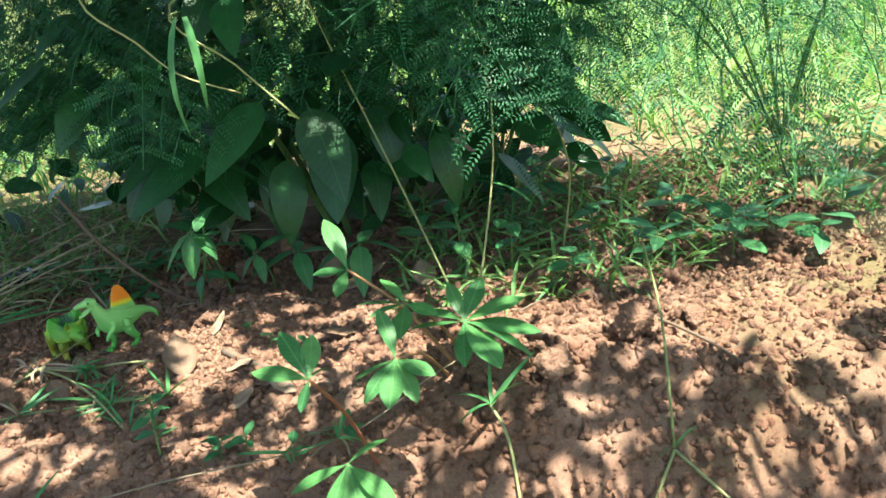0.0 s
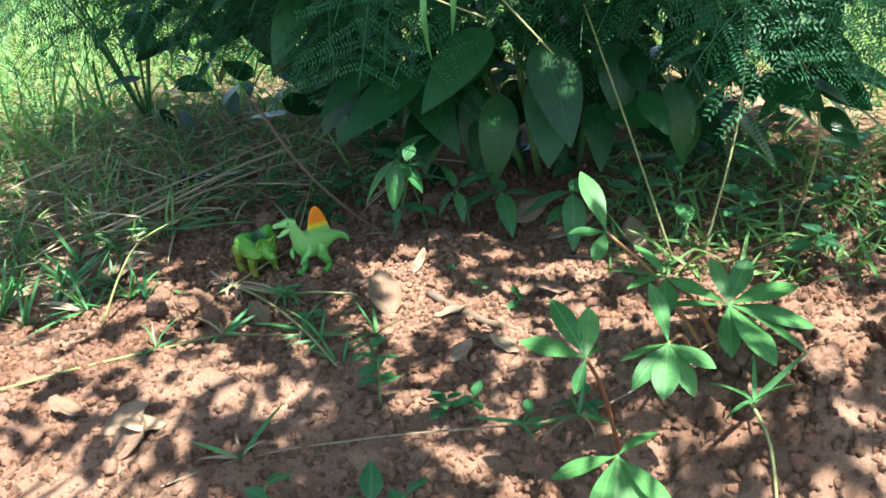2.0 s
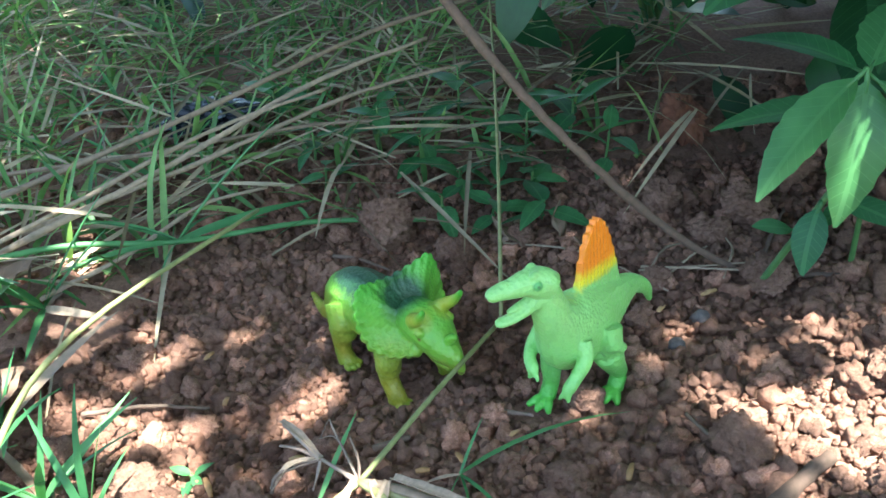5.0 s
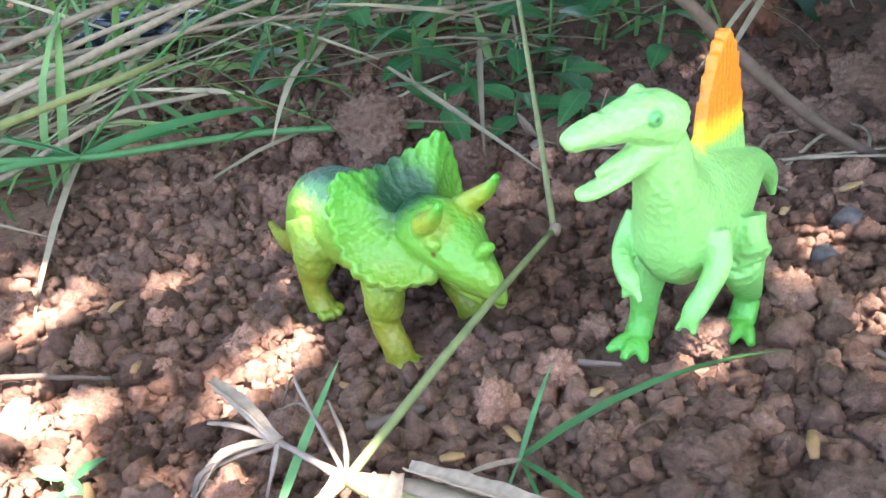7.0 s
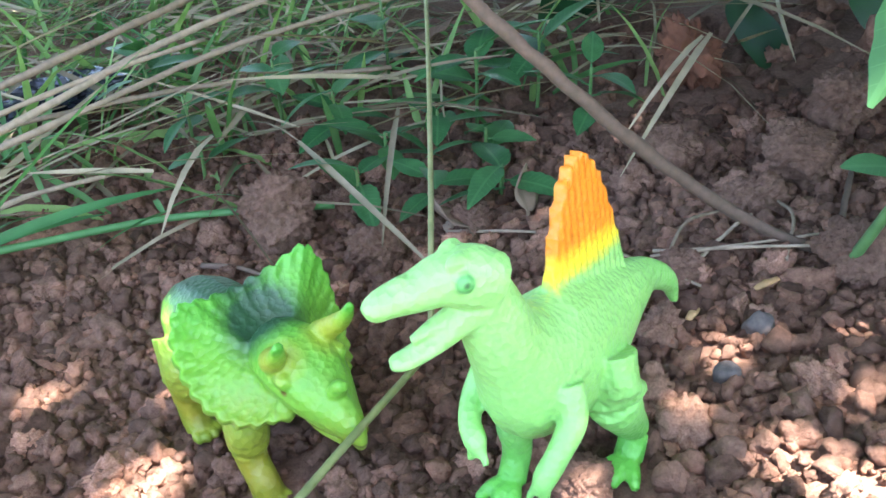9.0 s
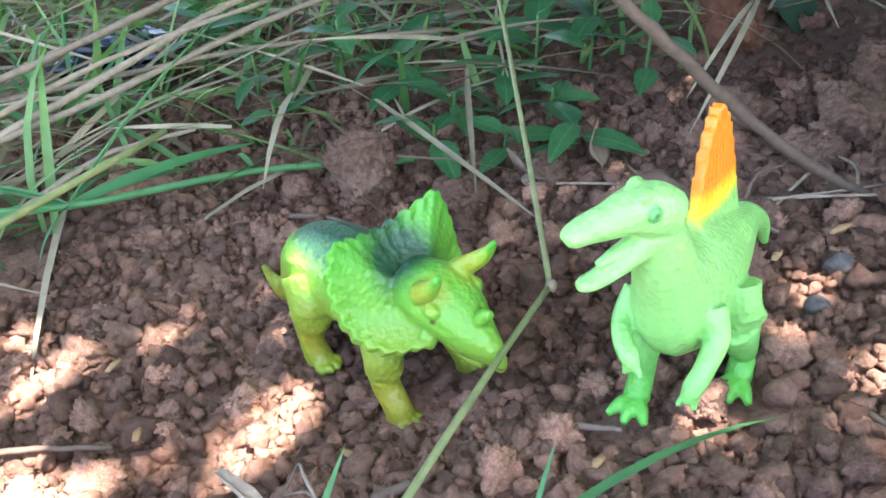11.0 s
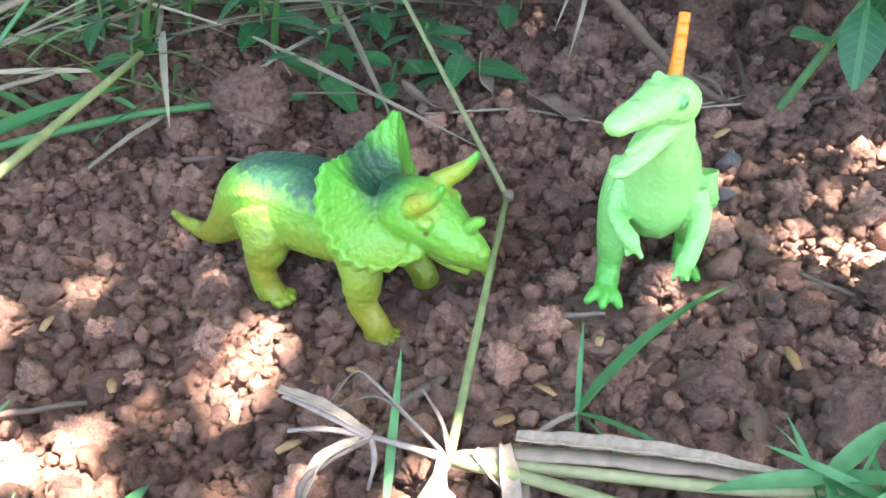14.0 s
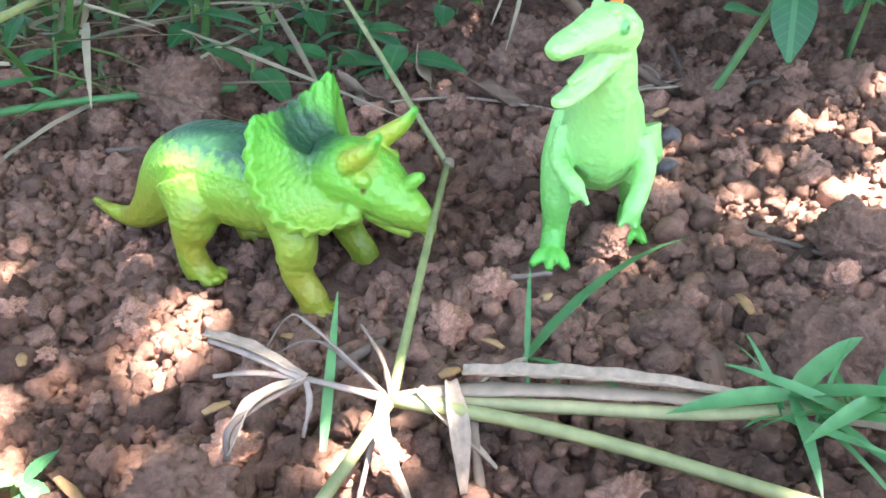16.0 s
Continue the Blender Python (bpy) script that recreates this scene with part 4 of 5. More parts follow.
tuft((-0.106, -0.094, 0.008), [(60, 72, 4.0), (90, 82, 5.0), (100, 75, 4.0), (150, 62, 4.5), (40, 60, 3.0)], [], "tall green grass tuft at the edge of the soil")

# the bent stalk between the toys
o = root("bent_grass_stalk", (-0.0165, -0.078, 0.018), "pale green bent grass stalk leaning between the two toys", "grass stalk")
stem_part(o, [(-0.0165, -0.078, 0.018), (0.002, -0.033, 0.0195), (0.0205, 0.0125, 0.0185)], 0.0010, 0.0009, CULM, "lower_stalk")
stem_part(o, [(0.0205, 0.0125, 0.0185), (0.013, 0.085, 0.035), (0.002, 0.18, 0.058), (-0.02, 0.35, 0.10)], 0.0009, 0.0008, CULM, "upper_stalk")
v, f = lump(0.0019, 3.0, 2, 0.25)
knot = ob_from("node", v, f, STRAW, o, "swollen brown node")
knot.location = Vector((0.0205, 0.0125, 0.0185)) - o.location

# fallen branch, straws and twigs
def stick(pts, r0, r1, label, mat=BARK, name="twig", group="fallen twigs", category="twig"):
    o = root(name, pts[0], label, category, group)
    line = spline(pts, 8)
    k = len(line) - 1
    v, f = tube([p - o.location + Vector((rnd(-1, 1), rnd(-1, 1), rnd(-1, 1))) * r0 * 0.18 for p in line], [(r0 + (r1 - r0) * i / k) * rnd(0.9, 1.12) for i in range(k + 1)], 8)
    part = ob_from("wood" if mat is BARK else "straw", v, f, mat, o)
    return o


stick([G(0.16, 0.055), G(0.138, 0.06, 0.003), (0.118, 0.064, 0.012), (0.088, 0.06, 0.034), (0.056, 0.056, 0.067), (0.018, 0.066, 0.107), (-0.03, 0.1, 0.16)], 0.0013, 0.0022, "thin brown woody branch slanting up from the soil", name="bare_branch", category="branch")
for q in [((0.077, 0.066), (0.10, 0.062), (0.135, 0.067)), ((0.078, 0.069), (0.105, 0.060), (0.128, 0.058)), ((0.08, 0.06), (0.088, 0.078), (0.10, 0.088)), ((0.09, 0.062), (0.102, 0.074), (0.108, 0.083)), ((0.112, 0.056), (0.118, 0.075), (0.117, 0.09))]:
    stick([G(*q[0], 0.006), G(*q[1], 0.009), G(*q[2], 0.007)], 0.0006, 0.0004, "pale thin dry straw on the soil crumbs", STRAW, "dry_straw", "dry straws", "straw")
stick([G(0.012, 0.10, 0.004), G(0.05, 0.085, 0.006), G(0.09, 0.05, 0.004)], 0.0006, 0.0005, "thin dry straw on the soil", STRAW, "dry_straw", "dry straws", "straw")
stick([G(0.085, -0.102, 0.004), G(0.108, -0.078, 0.006), G(0.132, -0.055, 0.005)], 0.0036, 0.0024, "short thick brown stick on the soil")
stick([G(0.195, -0.10, 0.004), G(0.24, -0.14, 0.006), G(0.275, -0.165, 0.005)], 0.0045, 0.003, "curled strip of brown bark on the soil")
stick([G(-0.022, -0.045, 0.004), G(-0.009, -0.038, 0.004)], 0.0013, 0.001, "short brown stick on the soil")
stick([G(-0.2, -0.19, 0.003), G(-0.15, -0.17, 0.005), G(-0.12, -0.165, 0.003)], 0.0022, 0.0012, "thin grey stick on the soil")
stick([G(0.022, -0.024, 0.004), G(0.036, -0.029, 0.005)], 0.0010, 0.0006, "tiny brown stick by the toy's foot")
stick([G(0.09, -0.03, 0.004), G(0.105, -0.055, 0.004)], 0.0007, 0.0006, "tiny pale stick on the soil")
stick([G(0.62, -0.12, 0.004), G(0.66, -0.2, 0.006), G(0.70, -0.27, 0.004)], 0.0018, 0.001, "thin reddish stick on the bank")
for x, y, az, L in [(0.22, 0.03, 20, 0.05), (0.26, 0.02, -30, 0.06), (0.3, -0.04, 50, 0.05), (0.19, -0.02, 5, 0.04), (0.02, -0.13, 30, 0.04), (-0.12, -0.03, 15, 0.05), (0.29, 0.1, 60, 0.07), (0.35, 0.0, -20, 0.05), (0.14, 0.1, 70, 0.05), (-0.06, 0.09, -20, 0.035), (0.52, -0.06, 30, 0.05), (0.58, 0.05, -50, 0.07)]:
    d = polar(az, 0) * L / 2
    stick([G(x - d.x, y - d.y, 0.003), G(x, y, 0.006), G(x + d.x, y + d.y, 0.004)], 0.0011, 0.0006, "thin dry twig lying on the soil")


# fallen leaves and chips
def dry_leaf(x, y, az, L, W, el=6.0, roll=0.0, curl=0.35, h=0.004):
    v, f = leaf_shape(L, W, 0.45, 0.35, -curl * 0.5, 10, 0.04)
    v = [(p[0], p[1], p[2] + 0.0014 * math.sin(p[0] * 300 + p[1] * 500)) for p in (tuple(q) for q in v)]
    ob = ob_from("fallen_leaf", v, f, DRY_LEAF)
    solid = ob.modifiers.new("thickness", "SOLIDIFY")
    solid.thickness = 0.0004
    ob.matrix_world = along(G(x, y, h), polar(az, el), roll=roll)
    tagged(ob, "curled dry brown leaf lying on the soil", "dead leaf", "fallen leaves")


for a in [(0.165, -0.14, 115, 0.055, 0.034, 22, 10), (0.172, -0.06, 80, 0.04, 0.017, 6, -20), (0.05, -0.16, 130, 0.04, 0.022), (0.245, -0.175, -40, 0.035, 0.013), (0.205, -0.14, 10, 0.035, 0.014), (-0.02, -0.335, 40, 0.04, 0.028, 10, 8),
          (0.005, -0.36, 80, 0.04, 0.03, 14, -12), (-0.05, -0.315, 160, 0.035, 0.024, 5, 15), (0.03, -0.325, 200, 0.035, 0.022), (0.29, -0.21, 150, 0.03, 0.018), (0.235, -0.225, 60, 0.03, 0.016), (0.055, -0.07, 250, 0.016, 0.008, -12), (0.022, 0.095, 150, 0.022, 0.011, 20, 40),
          (0.012, 0.1, 60, 0.02, 0.01, 12, -30), (0.04, 0.1, 100, 0.022, 0.010, 25, 50), (0.07, 0.075, 160, 0.025, 0.013, 10), (0.26, 0.10, 30, 0.05, 0.03, 20, 30), (-0.05, 0.26, 20, 0.06, 0.02, 12),
          (0.3, 0.05, 20, 0.06, 0.03, 10), (0.4, 0.03, 100, 0.05, 0.03, 8), (-0.25, 0.02, 40, 0.05, 0.03), (-0.3, 0.06, 150, 0.05, 0.03), (0.33, -0.07, 200, 0.04, 0.025), (-0.19, -0.06, 60, 0.04, 0.026)]:
    dry_leaf(*a)

FIRED = leafy("fired_clay", (0.17, 0.07, 0.04), (0.22, 0.095, 0.055), 0.9, 0.0, scale=180.0)
v, f = lump(0.015, 5.5, 5, 0.5)
ob = ob_from("clay_fragment", [(p.x * 0.9, p.y, p.z * 1.1) for p in v], f, FIRED)
ob.location = G(0.107, 0.222, 0.012)
tagged(ob, "reddish broken clay lump lying under the shrub", "clay lump")
PEBBLE, pn, pk, pb = material("grey_pebble")
pk.new(ramp(pn, pk, noise_tex(pn, pk, 500.0), [(0.3, (0.06, 0.05, 0.045)), (0.7, (0.14, 0.115, 0.10))]), pb.inputs["Base Color"])
pb.inputs["Roughness"].default_value = 0.75
for x, y, r in [(0.1, 0.03, 0.004), (-0.02, -0.06, 0.0025), (0.09, 0.012, 0.0035)]:
    v, f = lump(r, x * 90, 3, 0.12)
    ob = ob_from("pebble", v, f, PEBBLE)
    ob.location = G(x, y, r * 0.9)
    tagged(ob, "small smooth dark grey pebble among soil crumbs", "pebble", "pebbles")
PLASTIC, pn, pk, pb = material("black_plastic")
pk.new(ramp(pn, pk, noise_tex(pn, pk, 40.0), [(0.3, (0.012, 0.014, 0.02)), (0.7, (0.03, 0.034, 0.045))]), pb.inputs["Base Color"])
pb.inputs["Roughness"].default_value = 0.25
v, f = lump(0.03, 2.2, 4, 0.7)
ob = ob_from("plastic_scrap", [(p.x, p.y * 0.8, p.z * 0.25) for p in v], f, PLASTIC, smooth=False)
ob.location = G(-0.2, 0.235, 0.016)
tagged(ob, "crumpled scrap of black plastic film in the grass", "plastic scrap")
CHIP = leafy("straw_chip", (0.36, 0.19, 0.08), (0.48, 0.30, 0.14), 0.6, 0.1, scale=400.0)
for x, y, az, L in [(0.012, -0.053, -60, 0.006), (-0.074, -0.073, -55, 0.009), (-0.048, -0.054, 25, 0.006), (0.03, -0.04, 60, 0.005), (-0.09, -0.02, 100, 0.006), (0.07, -0.06, 80, 0.008), (-0.03, -0.03, 140, 0.005), (0.105, 0.045, 20, 0.007), (0.085, 0.035, 60, 0.006), (-0.11, 0.01, 70, 0.006), (0.0, -0.06, 15, 0.005)]:
    v, f = tube([(-L / 2, 0, 0), (0, 0, 0.0004), (L / 2, 0, 0)], [(0.0009, 0.0003), (0.0013, 0.0004), (0.0008, 0.0003)], 6)
    ob = ob_from("straw_chip", v, f, CHIP)
    ob.matrix_world = pose(*G(x, y, 0.006), rnd(-15, 15), rnd(-15, 15), az)
    tagged(ob, "tiny orange straw chip lying on the soil crumbs", "straw chip", "straw chips")


# ---- grass banks ----
def grass_stuff(name, spots, mat, label, kind_of="grass"):
    """Many blades in one mesh; each spot is x, y, height above ground, length, width, azimuth, elevation, bend."""
    V, F, o = [], [], 0
    for x, y, h, L, W, az, el, bend in spots:
        bv, bf = blade_shape(L, W, bend, 4)
        m = np.array(along(G(x, y, h), polar(az, el), roll=rnd(-50, 50)))
        v = np.array(bv) @ m[:3, :3].T + m[:3, 3]
        V.append(v)
        F += [tuple(i + o for i in q) for q in bf]
        o += len(v)
    ob = ob_from(name, np.concatenate(V).tolist(), F, mat)
    return tagged(ob, label, kind_of, kind="stuff")


def in_bank(x, y):
    """The grassy ground behind and west of the toys."""
    edge = 0.10 + 0.55 * (x + 0.12) if x < 0.06 else 0.21
    if x < -0.14:
        edge = 0.09 + 0.75 * (x + 0.14)
    return y > edge + 0.02 * math.sin(x * 40)


west, straw = [], []
while len(west) < 3200:
    x, y = rnd(-0.9, 0.12), rnd(-0.32, 0.75)
    if in_bank(x, y) and (x < -0.05 or rng.random() < 0.3):
        west.append((x, y, 0.0, rnd(0.03, 0.085), rnd(0.002, 0.0042), rnd(0, 360), rnd(5, 75), rnd(0.1, 1.0)))
while len(straw) < 1700:
    x, y = rnd(-0.8, 0.15), rnd(-0.32, 0.6)
    if in_bank(x, y):
        straw.append((x, y, rnd(0.0, 0.03), rnd(0.04, 0.13), rnd(0.0012, 0.003), rnd(0, 360), rnd(-4, 22), rnd(0.0, 0.4)))
grass_stuff("grass_bank", west, GRASS_MASS, "tangled green grass growing on shaded soil")
grass_stuff("straw_litter", straw, STRAW_MASS, "tangled dry grass stems lying among the green", "dry grass")
far = []
while len(far) < 17000:
    x, y = rnd(-2.2, 3.2), rnd(0.0, 3.4)
    if (x < -0.9 and y > -0.2) or (x > 0.62 + 0.2 * rng.random() and y > 0.14 + 0.25 * rng.random() - 0.12 * (x - 0.6)) or (x < -0.45 and y > 0.3) or y > 0.7:
        far.append((x, y, 0.0, rnd(0.06, 0.22), rnd(0.003, 0.007), rnd(0, 360), rnd(25, 85), rnd(0.2, 1.1)))
grass_stuff("sunlit_grass", far, GRASS_MASS, "tall sunlit yellow-green grass behind the shrub")
bits = []
while len(bits) < 1500:
    x, y = rnd(0.36, 0.95), rnd(-0.05, 0.4)
    if y > -0.01 + 0.08 * math.sin(x * 9):
        bits.append((x, y, 0.0, rnd(0.02, 0.07), rnd(0.002, 0.005), rnd(0, 360), rnd(0, 60), rnd(0.1, 0.9)))
grass_stuff("scattered_grass", bits, GRASS_MASS, "thin scattered grass on sunlit soil")

# larger grasses of the bank
creeper([(-0.25, 0.02, 0.03), (-0.2, 0.055, 0.026), (-0.148, 0.074, 0.018), (-0.09, 0.105, 0.012), (-0.03, 0.115, 0.008)], [((-0.148, 0.074, 0.018), 3, 1.0, 0), ((-0.09, 0.105, 0.014), 3, 0.6, 0)], "green creeping grass at the foot of the bank", GRASS, 0.0016)
tuft((-0.148, 0.074, 0.018), [(62, 30, 10.0), (35, 8, 7.5), (40, 4, 5.0), (170, 15, 6.0), (215, 10, 6.0), (190, 30, 5)], [], "wide green grass blades at the foot of the bank")
for p, q, r in [((-0.24, 0.05, 0.02), (-0.05, 0.26, 0.06), 0.002), ((-0.23, 0.07, 0.025), (-0.02, 0.24, 0.05), 0.0016), ((-0.26, 0.10, 0.03), (0.0, 0.30, 0.08), 0.0018), ((-0.28, 0.0, 0.02), (-0.10, 0.2, 0.05), 0.0015), ((-0.2, 0.03, 0.012), (-0.12, 0.13, 0.02), 0.0013), ((-0.3, 0.12, 0.03), (-0.02, 0.2, 0.03), 0.0014)]:
    a, b = Vector(p), Vector(q)
    stick([a, a.lerp(b, 0.35) + Vector((0.004, -0.004, 0.004)), a.lerp(b, 0.7) + Vector((-0.003, 0.004, 0.005)), b], r, r * 0.7, "long pale dry grass stem leaning over the bank", STRAW, "dry_straw", "dry straws", "straw")
for x, y in [(-0.18, -0.08), (-0.13, -0.085), (-0.27, -0.09), (-0.22, -0.06), (-0.33, -0.07), (-0.3, -0.12), (-0.24, 0.0), (-0.2, 0.03), (-0.35, 0.05), (-0.3, 0.2), (-0.2, 0.16), (-0.15, 0.28), (-0.42, 0.1), (-0.5, 0.0), (-0.4, -0.1), (-0.16, -0.12), (-0.2, -0.11), (-0.25, -0.13), (-0.21, -0.15), (-0.17, -0.05), (-0.28, -0.05), (-0.34, -0.14), (-0.3, -0.02), (-0.38, -0.02)]:
    tuft(G(x, y), [(rnd(0, 360), rnd(10, 70), rnd(3, 8)) for _ in range(9)], [(rnd(0, 360), rnd(-5, 30), rnd(3, 7)) for _ in range(3)], "green grass tuft with narrow blades on the soil")


# ---- shrubs ----
def frond_mesh(L, pairs, pinna, seg):
    """A twice-feathered leaf: a midrib with side ribs, each set with tiny leaflets."""
    V, F = [], []

    def quad(p, d, s, l, w):
        o = len(V)
        V.extend([p, p + d * l * 0.5 + s * w, p + d * l, p + d * l * 0.5 - s * w])
        F.append((o, o + 1, o + 2, o + 3))

    bend = lambda x: -0.35 * x * x / L
    v, f = tube([(x * L / 8, 0, bend(x * L / 8)) for x in range(9)], [0.0008] * 8 + [0.0004], 4)
    V.extend(Vector(q) for q in v)
    F.extend(f)
    for i in range(pairs):
        x = L * (0.15 + 0.85 * i / pairs)
        pl = pinna * (0.65 + 0.35 * math.sin(math.pi * (0.2 + 0.7 * i / pairs)))
        for s in (-1, 1):
            d = Vector((0.42 + rnd(-0.18, 0.18), s * 0.9, rnd(-0.35, 0.1))).normalized()
            pl *= rnd(0.8, 1.15)
            p0 = Vector((x, 0, bend(x)))
            n = d.cross(Vector((0, 0, 1))).normalized()
            for j in range(seg):
                p = p0 + d * (pl * (j + 0.7) / seg) + Vector((0, 0, -0.25 * pl * (j / seg) ** 2))
                for q in (-1, 1):
                    quad(p, (n * q + d * rnd(0.3, 0.6) + Vector((0, 0, rnd(-0.2, 0.2)))).normalized(), d, pl / seg * rnd(1.5, 1.9), pl / seg * 0.30)
    me = bpy.data.meshes.new("frond")
    me.from_pydata([tuple(q) for q in V], [], F)
    me.materials.append(FROND)
    return me


FRONDS = [frond_mesh(0.13, 5, 0.075, 20), frond_mesh(0.10, 4, 0.06, 17)]


def joined(parent, items, mat, name="foliage"):
    """Many far leaves as one mesh; each item is a mesh and its pose under the parent."""
    V, F, o = [], [], 0
    for me, m in items:
        co = np.empty(len(me.vertices) * 3)
        me.vertices.foreach_get("co", co)
        m = np.array(m)
        V.append(co.reshape(-1, 3) @ m[:3, :3].T + m[:3, 3])
        F += [tuple(i + o for i in p.vertices) for p in me.polygons]
        o += len(me.vertices)
    ob = ob_from(name, np.concatenate(V).tolist(), F, mat, parent)
    ob["kind"] = "stuff"
    return ob


def broad_shrub():
    o = root("broad_leaved_shrub", (0.30, 0.32, ground_z(0.3, 0.32)), "dense dark green shrub with broad ovate leaves over shaded soil", "shrub")
    for x, y, z in [(0.15, 0.14, 0.3), (0.22, 0.12, 0.45), (0.32, 0.15, 0.5), (0.42, 0.2, 0.5), (0.5, 0.3, 0.45), (0.1, 0.3, 0.45), (0.3, 0.4, 0.6)]:
        b = Vector((0.3 + (x - 0.3) * 0.25, 0.32 + (y - 0.32) * 0.25, 0.0))
        stem_part(o, [b, b.lerp(Vector((x, y, z)), 0.5) + Vector((0, 0, 0.05)), (x, y, z)], 0.005, 0.002, STEM_GREEN)
    # leaves that hang lowest at the front
    for p, tip, sc in [((0.19, 0.055, 0.21), (0.086, -0.004, 0.155), 1.15), ((0.25, 0.12, 0.17), (0.25, 0.06, 0.075), 1.0), ((0.31, 0.13, 0.2), (0.305, 0.05, 0.085), 1.15), ((0.2, 0.1, 0.18), (0.17, 0.06, 0.11), 0.8),
                       ((0.15, 0.1, 0.19), (0.2, 0.04, 0.15), 1.0), ((0.37, 0.12, 0.22), (0.39, 0.06, 0.13), 0.9), ((0.43, 0.1, 0.18), (0.46, 0.06, 0.09), 0.9), ((0.26, 0.06, 0.25), (0.19, 0.01, 0.19), 1.1), ((0.3, 0.05, 0.24), (0.33, 0.0, 0.16), 1.1),
                       ((0.14, 0.12, 0.22), (0.06, 0.08, 0.17), 1.1), ((0.22, 0.2, 0.16), (0.2, 0.14, 0.06), 1.0), ((0.1, 0.16, 0.2), (0.04, 0.12, 0.14), 1.0)]:
        leaf_part(o, BROAD[0 if sc > 1.05 else 1], p, Vector(tip) - Vector(p), (0.1, -0.5, 1), rnd(-15, 15), sc)
    n, near, rest = 0, 0, []
    while n < 520:
        x, y, z = rnd(0.0, 0.62), rnd(0.03, 0.55), 0.10 + 0.62 * rng.random() ** 1.3
        if z < 0.13 + 0.6 * max(0, 0.14 - x) - 0.15 * (y - 0.1) or y < 0.05 + 0.1 * abs(x - 0.3):
            continue
        out = Vector((x - 0.3, y - 0.4, 0)).normalized()
        d, roll, sc = out + Vector((rnd(-0.5, 0.5), rnd(-0.6, 0.2), rnd(-1.1, -0.1))), rnd(-40, 40), rnd(0.42, 0.85)
        if y < 0.3 and z < 0.5 and near < 270:
            leaf_part(o, BROAD[n % 3], (x, y, z), d, (0, -0.3, 1), roll, sc)
            near += 1
        else:
            rest.append((BROAD[n % 3], along(Vector((x, y, z)) - o.location, d, (0, -0.3, 1), roll, sc)))
        n += 1


    # unseen upper leaves, added to keep skylight out of the shrub
    n = 0
    while n < 220:
        x, y, z = rnd(-0.25, 0.7), rnd(0.1, 0.75), rnd(0.5, 0.95)
        rest.append((BROAD[n % 3], along(Vector((x, y, z)) - o.location, Vector((rnd(-1, 1), rnd(-1, 0.5), rnd(-0.7, 0.1))), (0, 0, 1), rnd(-30, 30), rnd(0.8, 1.2))))
        n += 1
    for n in range(150):
        x, y, z = rnd(-0.36, 0.06), rnd(0.32, 0.62), rnd(0.2, 0.72)
        rest.append((BROAD[n % 3], along(Vector((x, y, z)) - o.location, Vector((rnd(-1, 0.6), rnd(-1, 0.2), rnd(-0.9, 0.0))), (0, -0.3, 1), rnd(-40, 40), rnd(0.45, 0.9))))
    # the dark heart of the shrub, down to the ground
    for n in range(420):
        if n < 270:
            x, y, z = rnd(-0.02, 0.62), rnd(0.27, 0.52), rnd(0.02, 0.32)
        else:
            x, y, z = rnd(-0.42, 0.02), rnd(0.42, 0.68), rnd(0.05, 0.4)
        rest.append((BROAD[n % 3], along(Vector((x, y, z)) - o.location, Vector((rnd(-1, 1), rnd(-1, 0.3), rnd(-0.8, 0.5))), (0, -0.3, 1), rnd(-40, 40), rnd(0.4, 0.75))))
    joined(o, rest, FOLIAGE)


def feathery_shrub(name, base, crown, size, count, low, label):
    o = root(name, base, label, "shrub", "feathery shrubs")
    c = Vector(crown)
    for i in range(7):
        a = i * 51
        tip = c + Vector((math.cos(a) * size[0] * 0.6, math.sin(a) * size[1] * 0.6, rnd(-0.1, 0.15)))
        stem_part(o, [base, Vector(base).lerp(tip, 0.5) + Vector((0, 0, 0.06)), tip], 0.003, 0.0010, STEM_GREEN)
    n = 0
    while n < count:
        p = c + Vector((rnd(-1, 1) * size[0], rnd(-1, 1) * size[1], rnd(-1, 1) * size[2]))
        if p.z < low or ((p.x - c.x) / size[0]) ** 2 + ((p.y - c.y) / size[1]) ** 2 > 1:
            continue
        d = Vector((p.x - c.x, p.y - c.y, 0)) * 2 + Vector((rnd(-0.4, 0.4), rnd(-0.7, 0.1), rnd(-0.7, 0.05)))
        leaf_part(o, FRONDS[n % 2], p, d, (0, 0, 1), rnd(-35, 35), rnd(0.8, 1.25), "frond")
        n += 1


broad_shrub()
feathery_shrub("feathery_shrub", (0.1, 0.45, 0.0), (0.10, 0.34, 0.42), (0.30, 0.26, 0.3), 230, 0.23, "dark feathery-leaved shrub in deep shade")
feathery_shrub("feathery_shrub", (-0.05, 0.6, 0.0), (-0.10, 0.42, 0.44), (0.34, 0.28, 0.28), 260, 0.22, "dense dark feathery shrub in deep shade")
feathery_shrub("feathery_shrub", (0.5, 0.42, 0.0), (0.52, 0.26, 0.46), (0.28, 0.22, 0.24), 190, 0.27, "feathery-leaved shrub with arching blue-green fronds")
feathery_shrub("feathery_shrub", (0.36, 0.42, 0.0), (0.33, 0.17, 0.42), (0.38, 0.14, 0.22), 150, 0.27, "feathery dark green foliage hanging before the shrub")
feathery_shrub("feathery_shrub", (0.95, 0.45, 0.0), (0.80, 0.10, 0.37), (0.36, 0.22, 0.17), 170, 0.20, "sunlit feathery shrub with arching blue-green fronds")
